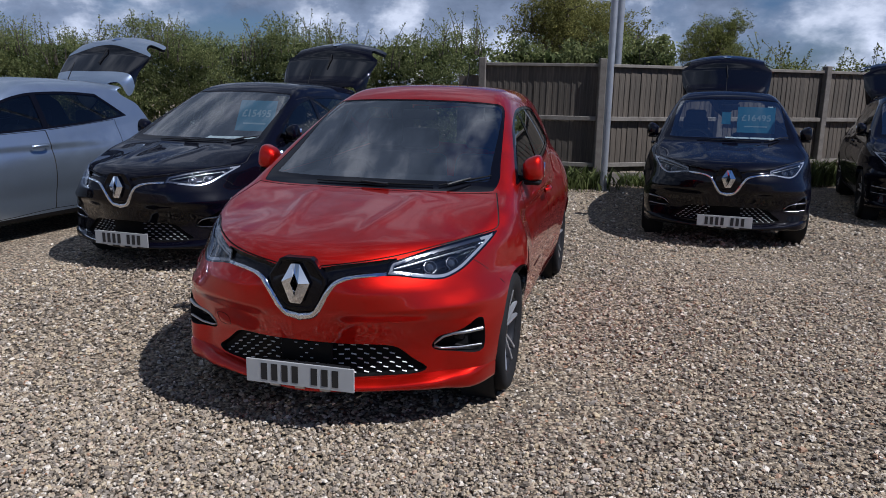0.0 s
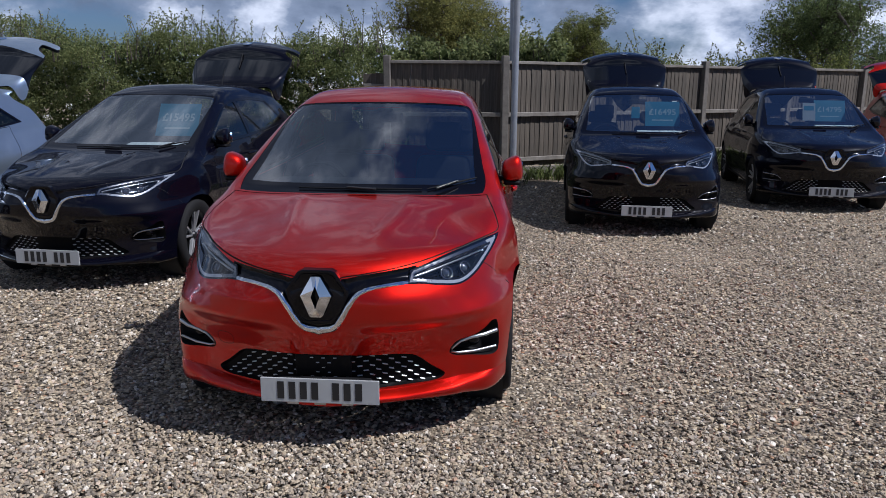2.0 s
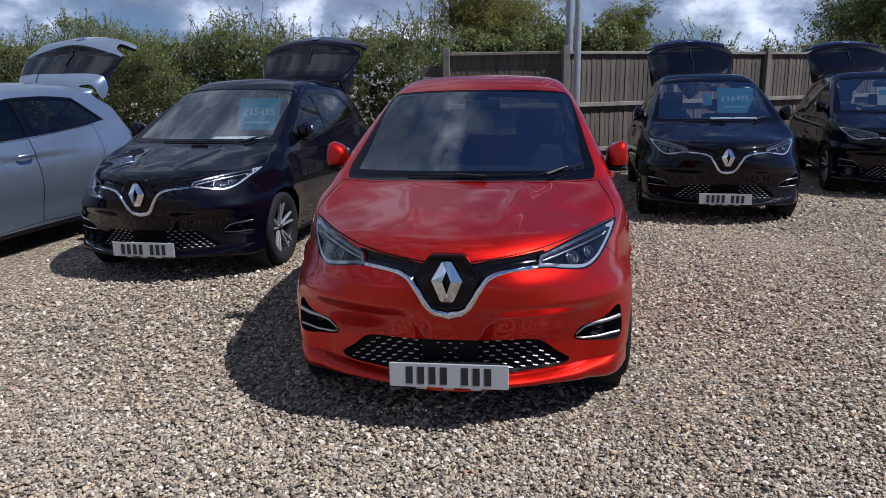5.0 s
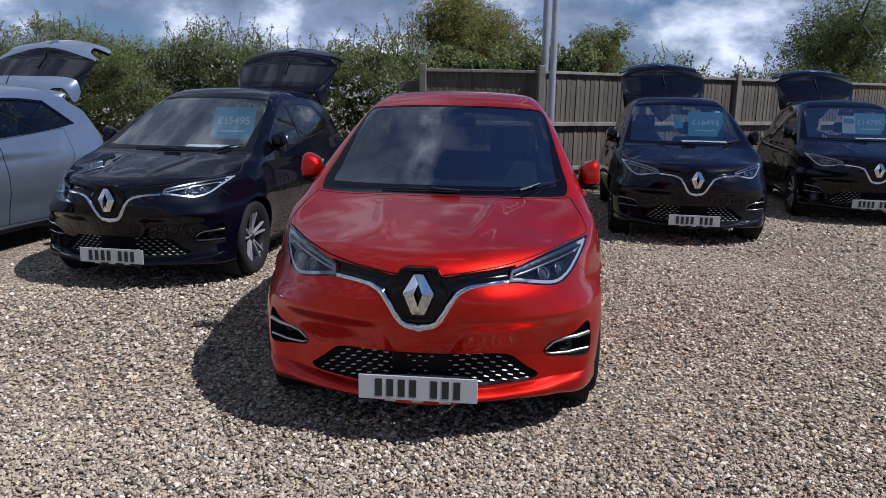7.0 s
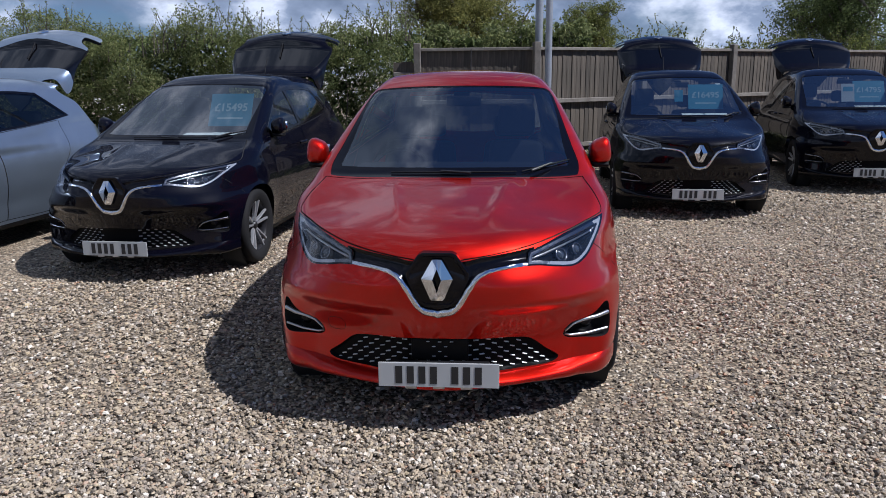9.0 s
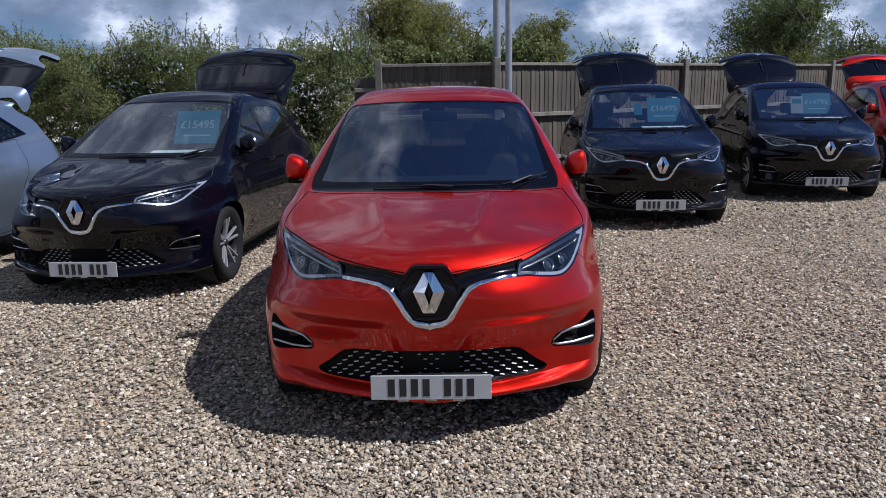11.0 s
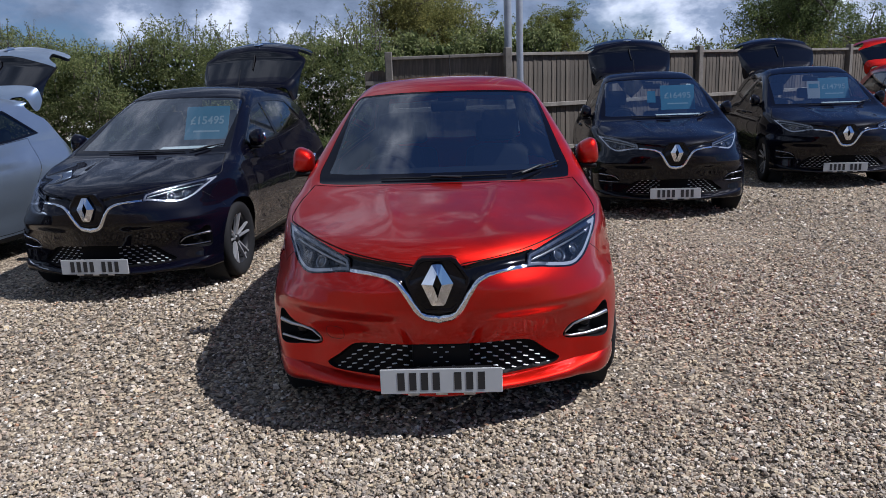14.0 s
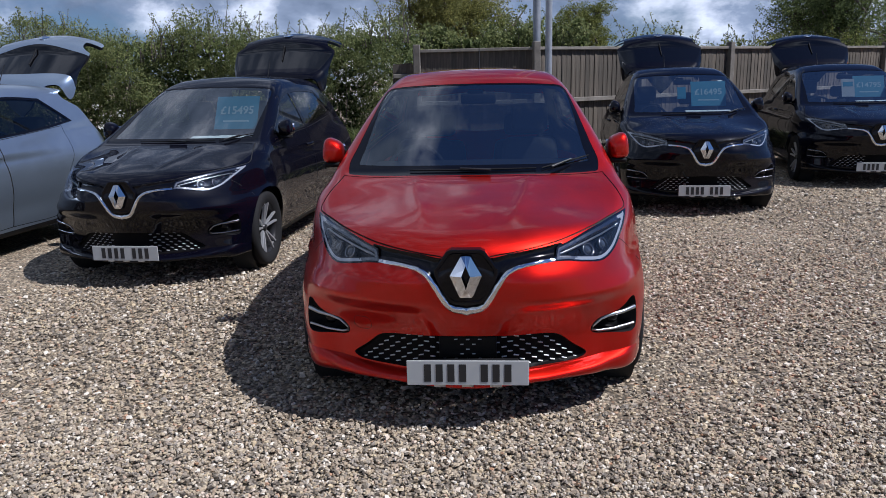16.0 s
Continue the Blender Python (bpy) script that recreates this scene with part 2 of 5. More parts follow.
def pebble_material():
    m = material("pebbles", (0.3, 0.27, 0.24), 0.75)
    geo = node(m, "ShaderNodeNewGeometry")
    tone = ramp(m, geo.outputs["Random Per Island"], [(0.0, (0.085, 0.068, 0.051)), (0.12, (0.160, 0.131, 0.097)), (0.24, (0.265, 0.228, 0.188)), (0.34, (0.315, 0.238, 0.160)), (0.46, (0.325, 0.276, 0.216)), (0.58, (0.388, 0.305, 0.206)), (0.70, (0.370, 0.312, 0.230)), (0.80, (0.480, 0.379, 0.238)), (0.88, (0.520, 0.456, 0.370)), (0.95, (0.705, 0.640, 0.535)), (1.0, (0.350, 0.192, 0.105))])
    fleck = ramp(m, noise_of(m, 160.0, 3.0), [(0.3, (0.72,) * 3), (0.7, (1.18,) * 3)])
    link(m, mixed(m, 1.0, tone, fleck, "MULTIPLY"), bsdf(m).inputs["Base Color"])
    return m


def ground_sheet():
    xs = np.concatenate((np.linspace(-900, -14, 12), np.linspace(-12, 14, 90), np.linspace(16, 900, 12)))
    ys = np.concatenate((np.linspace(-900, -8, 12), np.linspace(-6, 18, 84), np.linspace(20, 900, 12)))
    A, B = np.meshgrid(xs, ys, indexing="ij")
    near = np.exp(-((A / 14) ** 4 + ((B - 5) / 12) ** 4))
    Z = near * 0.012 * (np.sin(A * 1.7 + B * 0.9) + np.sin(B * 2.3 - A * 0.6)) * 0.5 - 0.008
    i = (np.arange(len(xs) - 1)[:, None] * len(ys) + np.arange(len(ys) - 1)[None, :]).ravel()
    f = np.stack((i, i + len(ys), i + len(ys) + 1, i + 1), 1)
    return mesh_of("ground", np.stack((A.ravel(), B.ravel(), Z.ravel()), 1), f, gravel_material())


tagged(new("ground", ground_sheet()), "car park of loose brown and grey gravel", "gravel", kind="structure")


def pebbles(name, n, x0, x1, y0, y1, size, seed, label, fine=True):
    rng = np.random.default_rng(seed)
    bm = bmesh.new()
    if fine:
        bmesh.ops.create_cone(bm, segments=5, radius1=1, radius2=0.66, depth=1.15, cap_ends=True)
    else:
        bmesh.ops.create_cone(bm, segments=4, radius1=1, radius2=0.72, depth=1.1, cap_ends=True)
    bm.faces.ensure_lookup_table()
    bmesh.ops.delete(bm, geom=[f for f in bm.faces if f.normal.z < -0.9], context="FACES_ONLY")
    bmesh.ops.triangulate(bm, faces=bm.faces[:])
    bm.verts.index_update()
    base = np.array([tuple(v.co) for v in bm.verts])
    tri = np.array([[v.index for v in f.verts] for f in bm.faces])
    bm.free()
    kinds = []
    for k in range(24):
        q = base * (1 + 0.22 * rng.standard_normal((len(base), 1))).clip(0.6, 1.4)
        kinds.append(q)
    kinds = np.array(kinds)
    c = np.stack((rng.uniform(x0, x1, n), rng.uniform(y0, y1, n)), 1) + rng.normal(0, 0.28, (n, 2)) * (1, 0.7)
    s = size * rng.lognormal(0, 0.32, n).clip(0.45, 2.0)
    q = kinds[rng.integers(0, 24, n)] * np.stack((s * rng.uniform(0.8, 1.35, n), s * rng.uniform(0.7, 1.0, n), s * rng.uniform(0.4, 0.75, n)), 1)[:, None, :]
    a, b = rng.uniform(0, 6.283, n), rng.normal(0, 0.35, n)
    y, z = q[..., 1] * np.cos(b)[:, None] - q[..., 2] * np.sin(b)[:, None], q[..., 1] * np.sin(b)[:, None] + q[..., 2] * np.cos(b)[:, None]
    X = q[..., 0] * np.cos(a)[:, None] - y * np.sin(a)[:, None] + c[:, :1]
    Y = q[..., 0] * np.sin(a)[:, None] + y * np.cos(a)[:, None] + c[:, 1:]
    Z = z + (rng.uniform(-0.004, 0.010, n))[:, None]
    v = np.stack((X, Y, Z), 2).reshape(-1, 3)
    f = (tri[None] + (np.arange(n) * len(base))[:, None, None]).reshape(-1, 3)
    return tagged(new(name, mesh_of(name, v, f, PEBBLE, smooth=False)), label, "gravel", kind="stuff")


PEBBLE = pebble_material()
STONES = "loose rounded brown, grey and white gravel stones"
pebbles("gravel", 60000, -2.3, 2.5, -1.75, 0.1, 0.0076, 3, STONES)
pebbles("gravel", 52000, -3.4, 4.0, 0.1, 4.6, 0.0100, 4, STONES, False)
pebbles("gravel", 18000, -2.0, 7.5, 4.6, 9.0, 0.0135, 5, STONES, False)
pebbles("gravel", 8000, -3.0, 3.4, -5.0, -1.75, 0.0125, 6, STONES, False)

# ---- fence ----


def wood_material():
    m = material("weathered boards", (0.2, 0.16, 0.12), 0.85)
    co = node(m, "ShaderNodeTexCoord").outputs["Object"]
    map_ = node(m, "ShaderNodeMapping")
    map_.inputs["Scale"].default_value = (14, 14, 0.7)
    link(m, co, map_.inputs["Vector"])
    grain = noise_of(m, 2.2, 8.0, 0.65, map_.outputs[0])
    tone = ramp(m, grain, [(0.25, (0.038, 0.032, 0.026)), (0.5, (0.105, 0.089, 0.073)), (0.75, (0.190, 0.166, 0.140))])
    info = node(m, "ShaderNodeObjectInfo")
    each = ramp(m, info.outputs["Random"], [(0.0, (0.70, 0.70, 0.69)), (1.0, (1.18, 1.15, 1.11))])
    damp = ramp(m, noise_of(m, 1.1, 5.0, 0.6), [(0.3, (0.65, 0.66, 0.64)), (0.65, (1.08, 1.06, 1.04))])
    link(m, mixed(m, 1.0, mixed(m, 1.0, tone, each, "MULTIPLY"), damp, "MULTIPLY"), bsdf(m).inputs["Base Color"])
    bumped(m, grain, 0.6, 0.004)
    return m


def concrete_material(name, a, b):
    m = material(name, a, 0.9)
    link(m, ramp(m, noise_of(m, 6.0, 9.0, 0.7), [(0.3, a), (0.7, b)]), bsdf(m).inputs["Base Color"])
    bumped(m, noise_of(m, 60.0, 6.0), 0.4, 0.003)
    return m


M["wood"] = wood_material()
M["concrete"] = concrete_material("weathered concrete", (0.085, 0.075, 0.064), (0.19, 0.172, 0.15))
M["galv"] = concrete_material("galvanised steel", (0.26, 0.28, 0.31), (0.36, 0.38, 0.41))
bsdf(M["galv"]).inputs["Metallic"].default_value = 0.4
bsdf(M["galv"]).inputs["Roughness"].default_value = 0.45


def board_mesh(w, h):
    bm = bmesh.new()
    pts = [(-w / 2, -0.004), (w / 2, 0.006), (w / 2, 0.018), (-w / 2, 0.003)]
    low, high = [bm.verts.new((x, y, 0)) for x, y in pts], [bm.verts.new((x, y, h)) for x, y in pts]
    for k in range(4):
        bm.faces.new((low[k], low[(k + 1) % 4], high[(k + 1) % 4], high[k]))
    bm.faces.new(low[::-1])
    bm.faces.new(high)
    bmesh.ops.recalc_face_normals(bm, faces=bm.faces)
    return mesh_from("board", bm, M["wood"])


POST = mesh_from("post", block(0.115, 0.12, 2.02, (0, 0, 1.01)), M["concrete"], False, 0.012, 2)
BOARDS = [board_mesh(0.122, 1.70 + 0.01 * k) for k in range(3)]


def fence_bay(a, b, k):
    """One bay of a close-boarded fence between two posts, with rails, capping and gravel board."""
    A, B = Vector((*a, 0)), Vector((*b, 0))
    L = (B - A).length
    ang = math.degrees(math.atan2(B.y - A.y, B.x - A.x))
    bay = new("fence_panel")
    bay.matrix_basis = pose(A.x, A.y, 0, 0, 0, ang)
    tagged(bay, "weathered brown close-boarded timber fence panel", "fence", "fence panels", "structure")
    rng = random.Random(k)
    n = round((L - 0.12) / 0.1)
    for i in range(n):
        x = 0.06 + (i + 0.5) * (L - 0.12) / n
        part("board", rng.choice(BOARDS), bay, at=pose(x + rng.uniform(-0.004, 0.004), 0.03 + rng.uniform(-0.003, 0.003), 0.20 + rng.uniform(-0.009, 0.009), 0, rng.uniform(-0.25, 0.25), rng.uniform(-1.5, 1.5)))
    for z, h, d, y in ((1.915, 0.05, 0.075, 0.015), (1.07, 0.07, 0.05, -0.012), (0.32, 0.07, 0.05, -0.012)):
        part("rail", mesh_from("rail", block(L - 0.115, d, h, (L / 2, y, z)), M["rail"], False, 0.006, 1), bay)
    part("gravel_board", mesh_from("gravel_board", block(L - 0.115, 0.05, 0.19, (L / 2, 0.0, 0.09)), M["concrete"], False, 0.006, 1), bay)


M["rail"] = concrete_material("pale weathered rail", (0.12, 0.105, 0.088), (0.25, 0.23, 0.20))
CORNER = (0.80, 9.75)
DIRX, DIRY = math.cos(radians(34)), math.sin(radians(34))
POSTS = [(-1.15, 9.72), CORNER] + [(CORNER[0] + DIRX * s, CORNER[1] + DIRY * s) for s in (2.35, 4.66, 7.2, 9.8, 12.3, 14.8)]
for k, q in enumerate(POSTS):
    tagged(new("fence_post", POST), "square weathered concrete fence post", "fence post", "fence posts", "structure").matrix_basis = pose(q[0], q[1], 0, 0, 0, 0 if k < 1 else 17 if k == 1 else 34)
for k, (a, b) in enumerate(zip(POSTS, POSTS[1:])):
    fence_bay(a, b, k)

stub = new("fence_panel")
stub.matrix_basis = pose(-1.60, 9.74, 0, 0, 1.5, 0) @ Matrix.Diagonal((1, 1, 0.955, 1))
tagged(stub, "short broken end of the timber fence by the hedge", "fence", "fence panels", "structure")
for i in range(4):
    part("board", BOARDS[i % 3], stub, at=pose(0.06 + i * 0.1, 0.03, 0.10, 0, 0.6 * (i % 2), 0))
part("rail", mesh_from("rail", block(0.40, 0.05, 0.07, (0.21, 0.0, 1.60)), M["rail"], False, 0.006, 1), stub)


def pole(x, y, r, h, label):
    v, f = rod([(0, 0, z) for z in np.linspace(0, h, 9)], lambda s: r, 20)
    ob = tagged(new("lamp_post", mesh_of("lamp_post", v, f, M["galv"])), label, "pole", "poles")
    ob.matrix_basis = pose(x, y, -0.02)
    return ob


pole(0.95, 9.0, 0.052, 7.0, "grey galvanised steel pole standing before the fence")
pole(0.95, 12.4, 0.075, 8.0, "tall pale grey steel pole behind the fence")

# ---- hedge, trees and weeds ----


def leaf_material(name, dark, mid, light):
    m = material(name, mid, 0.7)
    bsdf(m).inputs["Specular IOR Level"].default_value = 0.25
    geo = node(m, "ShaderNodeNewGeometry")
    tone = ramp(m, geo.outputs["Random Per Island"], [(0.0, dark), (0.45, mid), (0.85, light), (1.0, tuple(min(1, c * 1.35) for c in light))])
    patch = ramp(m, noise_of(m, 0.9, 4.0), [(0.3, (0.72, 0.76, 0.7)), (0.7, (1.15, 1.12, 1.0))])
    col = mixed(m, 1.0, tone, patch, "MULTIPLY")
    link(m, col, bsdf(m).inputs["Base Color"])
    glow = node(m, "ShaderNodeBsdfTranslucent")
    link(m, col, glow.inputs["Color"])
    mix = node(m, "ShaderNodeMixShader", Fac=0.48)
    link(m, bsdf(m).outputs[0], mix.inputs[1])
    link(m, glow.outputs[0], mix.inputs[2])
    out = m.node_tree.nodes["Material Output"]
    link(m, mix.outputs[0], out.inputs["Surface"])
    return m


M["hawthorn"] = leaf_material("hawthorn leaves", (0.105, 0.130, 0.056), (0.172, 0.202, 0.082), (0.235, 0.255, 0.112))
M["oak"] = leaf_material("young oak leaves", (0.095, 0.096, 0.034), (0.178, 0.180, 0.060), (0.260, 0.256, 0.090))
M["lime"] = leaf_material("pale spring leaves", (0.065, 0.078, 0.024), (0.135, 0.152, 0.046), (0.215, 0.230, 0.076))
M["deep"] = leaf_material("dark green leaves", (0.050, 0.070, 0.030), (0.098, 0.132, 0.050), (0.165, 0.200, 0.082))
M["grass"] = leaf_material("grass blades", (0.045, 0.060, 0.022), (0.080, 0.105, 0.034), (0.130, 0.155, 0.060))
M["blossom"] = material("white blossom", (0.72, 0.72, 0.66), 0.8)
M["bark"] = concrete_material("grey bark", (0.055, 0.045, 0.036), (0.12, 0.10, 0.082))


def leaves(c, size, rng, flat=0.0):
    """A bent leaf of four corners at each of the points c."""
    n = len(c)
    d = rng.standard_normal((n, 3))
    d[:, 2] = d[:, 2] * (1 - flat)
    d /= np.linalg.norm(d, axis=1, keepdims=True)
    u = np.cross(d, rng.standard_normal((n, 3)))
    u /= np.linalg.norm(u, axis=1, keepdims=True)
    w = np.cross(d, u)
    s = (size * rng.uniform(0.6, 1.35, n))[:, None]
    v = np.stack((c - d * s, c + u * s * 0.48 + w * s * 0.12, c + d * s, c - u * s * 0.48 + w * s * 0.12), 1)
    return v.reshape(-1, 3), np.arange(4 * n).reshape(-1, 4)


def clumps(centres, radius, each, rng, squash=0.8):
    k = np.repeat(np.arange(len(centres)), each)
    d = rng.standard_normal((len(k), 3))
    d /= np.linalg.norm(d, axis=1, keepdims=True)
    r = np.repeat(radius, each) * rng.uniform(0.25, 1.0, len(k)) ** 0.6
    return centres[k] + d * r[:, None] * (1, 1, squash)


def stalks(lines, r0):
    V, F, b = [], [], 0
    for pts in lines:
        v, f = rod(pts, lambda s: r0 * (1 - 0.8 * s), 5)
        V.append(v)
        F.append(f + b)
        b += len(v)
    return np.concatenate(V), np.concatenate(F)


def hedge(name, x0, x1, y0, y1, top, n_clumps, n_shoots, mat, seed, label, size=0.040, slope=0.0, each=85, base=0.0, shoot=0.85):
    rng = np.random.default_rng(seed)
    thing = new(name)
    tagged(thing, label, "hedge", kind="stuff")
    L = x1 - x0
    x = rng.uniform(x0, x1, n_clumps)
    crest = top + 0.16 * np.sin(x * 1.9 + seed) + 0.12 * np.sin(x * 4.3) + 0.08 * rng.standard_normal(n_clumps)
    z = base + (crest - base) * rng.uniform(0.03, 1.0, n_clumps) ** 0.75
    bulge = 0.22 * np.sin(x * 2.7 + z * 1.8)
    y = y0 + bulge + (y1 - y0) * rng.uniform(0, 1, n_clumps) ** 1.6 + slope * (x - x0)
    c = clumps(np.stack((x, y, z), 1), rng.uniform(0.13, 0.32, n_clumps), each, rng)
    lines, extra = [], []
    for _ in range(n_shoots):
        sx = rng.uniform(x0, x1)
        sy = rng.uniform(y0, y1) + slope * (sx - x0)
        b = np.array((sx, sy, top - 0.45 + 0.16 * math.sin(sx * 1.9 + seed)))
        h = rng.uniform(0.35, 1.0) * shoot
        lean = rng.normal(0, 0.28, 2)
        pts = [tuple(b + np.array((lean[0] * s * s * h, lean[1] * s * s * h, h * s))) for s in np.linspace(0, 1, 6)]
        lines.append(pts)
        s = rng.uniform(0.1, 1, 46)
        q = b + np.stack((lean[0] * s * s * h, lean[1] * s * s * h, h * s), 1)
        extra.append(q + rng.standard_normal((46, 3)) * (0.07 * (1.15 - s))[:, None])
    v, f = leaves(np.concatenate([c] + extra), size, rng)
    part("foliage", mesh_of("foliage", v, f, mat), thing)
    # Larger leaves fill the inside; their darker green stands for shade within the hedge.
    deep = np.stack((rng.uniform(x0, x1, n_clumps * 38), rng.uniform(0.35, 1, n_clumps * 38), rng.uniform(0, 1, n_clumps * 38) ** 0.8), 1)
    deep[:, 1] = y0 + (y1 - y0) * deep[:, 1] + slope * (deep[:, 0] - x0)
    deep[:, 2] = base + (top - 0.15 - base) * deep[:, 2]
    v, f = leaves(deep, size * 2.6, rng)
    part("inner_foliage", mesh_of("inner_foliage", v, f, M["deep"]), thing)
    for _ in range(int(L * 5)):
        sx = rng.uniform(x0, x1)
        sy = rng.uniform(y0 + 0.1, y1) + slope * (sx - x0)
        lines.append([(sx + rng.normal(0, 0.12) * s, sy + rng.normal(0, 0.08) * s, top * 0.95 * s) for s in np.linspace(0, 1, 7)])
    v, f = stalks(lines, 0.012)
    part("stems", mesh_of("stems", v, f, M["bark"]), thing)
    return thing


hedge("hedge", -17.0, -1.35, 10.3, 11.7, 2.40, 1350, 400, M["hawthorn"], 11, "dense green hawthorn hedge with tall straggling shoots", size=0.021, each=160)
hedge("hedge", -1.5, 2.0, 12.6, 13.6, 2.35, 160, 34, M["hawthorn"], 12, "green hedge shoots rising behind the timber fence", base=1.2)
hedge("hedge", 3.0, 22.0, 15.2, 16.6, 2.12, 420, 150, M["lime"], 13, "pale green bushes behind the timber fence", size=0.034, slope=0.62, base=1.2, each=80, shoot=1.15)


def blossom(n, x0, x1, y0, z0, z1, seed):
    rng = np.random.default_rng(seed)
    c = clumps(np.stack((rng.uniform(x0, x1, n), rng.uniform(y0 - 0.12, y0 + 0.1, n), rng.uniform(z0, z1, n)), 1), rng.uniform(0.05, 0.13, n), 26, rng)
    v, f = leaves(c, 0.014, rng)
    tagged(new("blossom", mesh_of("blossom", v, f, M["blossom"])), "white hawthorn blossom on the hedge", "blossom", kind="stuff")


blossom(30, -2.9, -1.45, 10.12, 0.95, 1.75, 5)
blossom(10, -7.6, -5.4, 10.1, 0.7, 1.2, 6)


def tree(name, x, y, height, crown, low, leaf, n, size, seed, label, wide=1.0):
    """A trunk with limbs that branch twice, and clumps of leaves round their ends."""
    rng = np.random.default_rng(seed)
    thing = new(name)
    thing.matrix_basis = pose(x, y, 0)
    tagged(thing, label, "tree")
    mid = (low + height) / 2
    lines = [[(0.05 * math.sin(3 * s), 0.05 * math.cos(2 * s), mid * s) for s in np.linspace(0, 1, 8)]]
    ends = []
    for k in range(15):
        a = rng.uniform(0, 6.283)
        z0 = rng.uniform(low * 0.8, mid * 0.95)
        r = crown * wide * rng.uniform(0.5, 0.92)
        z1 = min(height * 0.95, z0 + rng.uniform(0.25, 0.95) * (height - z0))
        tip = np.array((math.cos(a) * r, math.sin(a) * r, z1))
        start = np.array((0, 0, z0))
        bend = rng.normal(0, 0.12 * crown, 3)
        limb = [tuple(start + (tip - start) * s + bend * math.sin(math.pi * s)) for s in np.linspace(0, 1, 7)]
        lines.append(limb)
        ends.append(tip)
        for j in range(4):
            q = np.array(limb[rng.integers(2, 6)])
            t2 = q + rng.normal(0, 0.30 * crown, 3) + (0, 0, 0.15 * crown)
            lines.append([tuple(q + (t2 - q) * s) for s in np.linspace(0, 1, 4)])
            ends.append(t2)
    v, f = stalks(lines, 0.045 * crown)
    part("trunk", mesh_of("trunk", v, f, M["bark"]), thing)
    e = np.array(ends)
    extra = rng.standard_normal((n // 3, 3))
    extra /= np.linalg.norm(extra, axis=1, keepdims=True)
    extra = extra * (crown * wide, crown * wide, (height - low) / 2) * rng.uniform(0.45, 0.97, (n // 3, 1)) + (0, 0, mid)
    c = np.concatenate((np.repeat(e, max(1, n // len(e)), 0) + rng.normal(0, 0.15 * crown, (len(e) * max(1, n // len(e)), 3)), extra))
    pts = clumps(c, rng.uniform(0.08, 0.20, len(c)) * crown, 34, rng, 0.7)
    v, f = leaves(pts, size, rng)
    part("crown", mesh_of("crown", v, f, leaf), thing)
    return thing


tree("tree", -1.95, 40.0, 6.7, 2.9, 1.6, M["oak"], 1700, 0.058, 21, "broad oak in young olive-green leaf", 1.0)
tree("tree", 0.9, 37.0, 4.4, 1.6, 1.0, M["lime"], 380, 0.05, 25, "low pale green field tree", 1.2)
tree("tree", 5.4, 47.0, 5.9, 1.9, 1.8, M["lime"], 900, 0.050, 22, "small round pale green tree", 1.0)
tree("tree", 11.2, 24.0, 4.40, 1.85, 1.5, M["deep"], 1250, 0.036, 23, "dark green hawthorn tree with feathery outline", 1.15)
tree("tree", 14.9, 25.0, 2.95, 1.5, 1.0, M["deep"], 800, 0.036, 24, "dark green hawthorn tree with feathery outline", 1.1)


def weeds(x, y, w, d, h, n, seed, label):
    rng = np.random.default_rng(seed)
    c = np.stack((x + rng.normal(0, w / 2.2, n), y + rng.normal(0, d / 2.2, n), np.zeros(n)), 1)
    hh = h * rng.uniform(0.3, 1.0, n)
    lean = rng.normal(0, 0.45, (n, 2)) * hh[:, None]
    a = rng.uniform(0, 6.283, n)
    wd = np.stack((np.cos(a), np.sin(a), np.zeros(n)), 1) * (0.012 + 0.02 * hh)[:, None]
    m = c + np.concatenate((lean * 0.35, (hh * 0.62)[:, None]), 1)
    t = c + np.concatenate((lean, hh[:, None]), 1)
    v = np.stack((c - wd * 0.5, c + wd * 0.5, m + wd, t, m - wd), 1).reshape(-1, 3)
    tri = np.array([[0, 1, 2], [0, 2, 4], [4, 2, 3]])
    f = (tri[None] + (np.arange(n) * 5)[:, None, None]).reshape(-1, 3)
    return tagged(new("weeds", mesh_of("weeds", v, f, M["grass"])), label, "weeds", kind="stuff")


weeds(0.45, 9.25, 0.7, 0.45, 0.36, 420, 31, "green weeds growing at the foot of the fence")
weeds(1.7, 9.9, 0.9, 0.4, 0.28, 260, 32, "green weeds growing at the foot of the fence")
weeds(4.3, 11.3, 0.8, 0.4, 0.5, 420, 33, "green weeds growing at the foot of the fence")
weeds(-1.9, 9.5, 0.9, 0.7, 0.75, 2600, 34, "tall grass below the hedge")
weeds(-4.2, 9.6, 2.0, 0.6, 0.55, 2400, 35, "tall grass below the hedge")


# ---- car body surface ----
def curve(x, pts):
    """A smooth curve through a few control points."""
    xs, ys = np.array([p[0] for p in pts], float), np.array([p[1] for p in pts], float)
    d = np.diff(ys) / np.diff(xs)
    m = np.concatenate(([d[0]], np.where(d[:-1] * d[1:] > 0, 2 * d[:-1] * d[1:] / (d[:-1] + d[1:] + 1e-12), 0), [d[-1]]))
    x = np.clip(x, xs[0], xs[-1])
    i = np.clip(np.searchsorted(xs, x) - 1, 0, len(xs) - 2)
    h = xs[i + 1] - xs[i]
    t = (x - xs[i]) / h
    return ((2 * t**3 - 3 * t**2 + 1) * ys[i] + (t**3 - 2 * t**2 + t) * h * m[i]
            + (3 * t**2 - 2 * t**3) * ys[i + 1] + (t**3 - t**2) * h * m[i + 1])


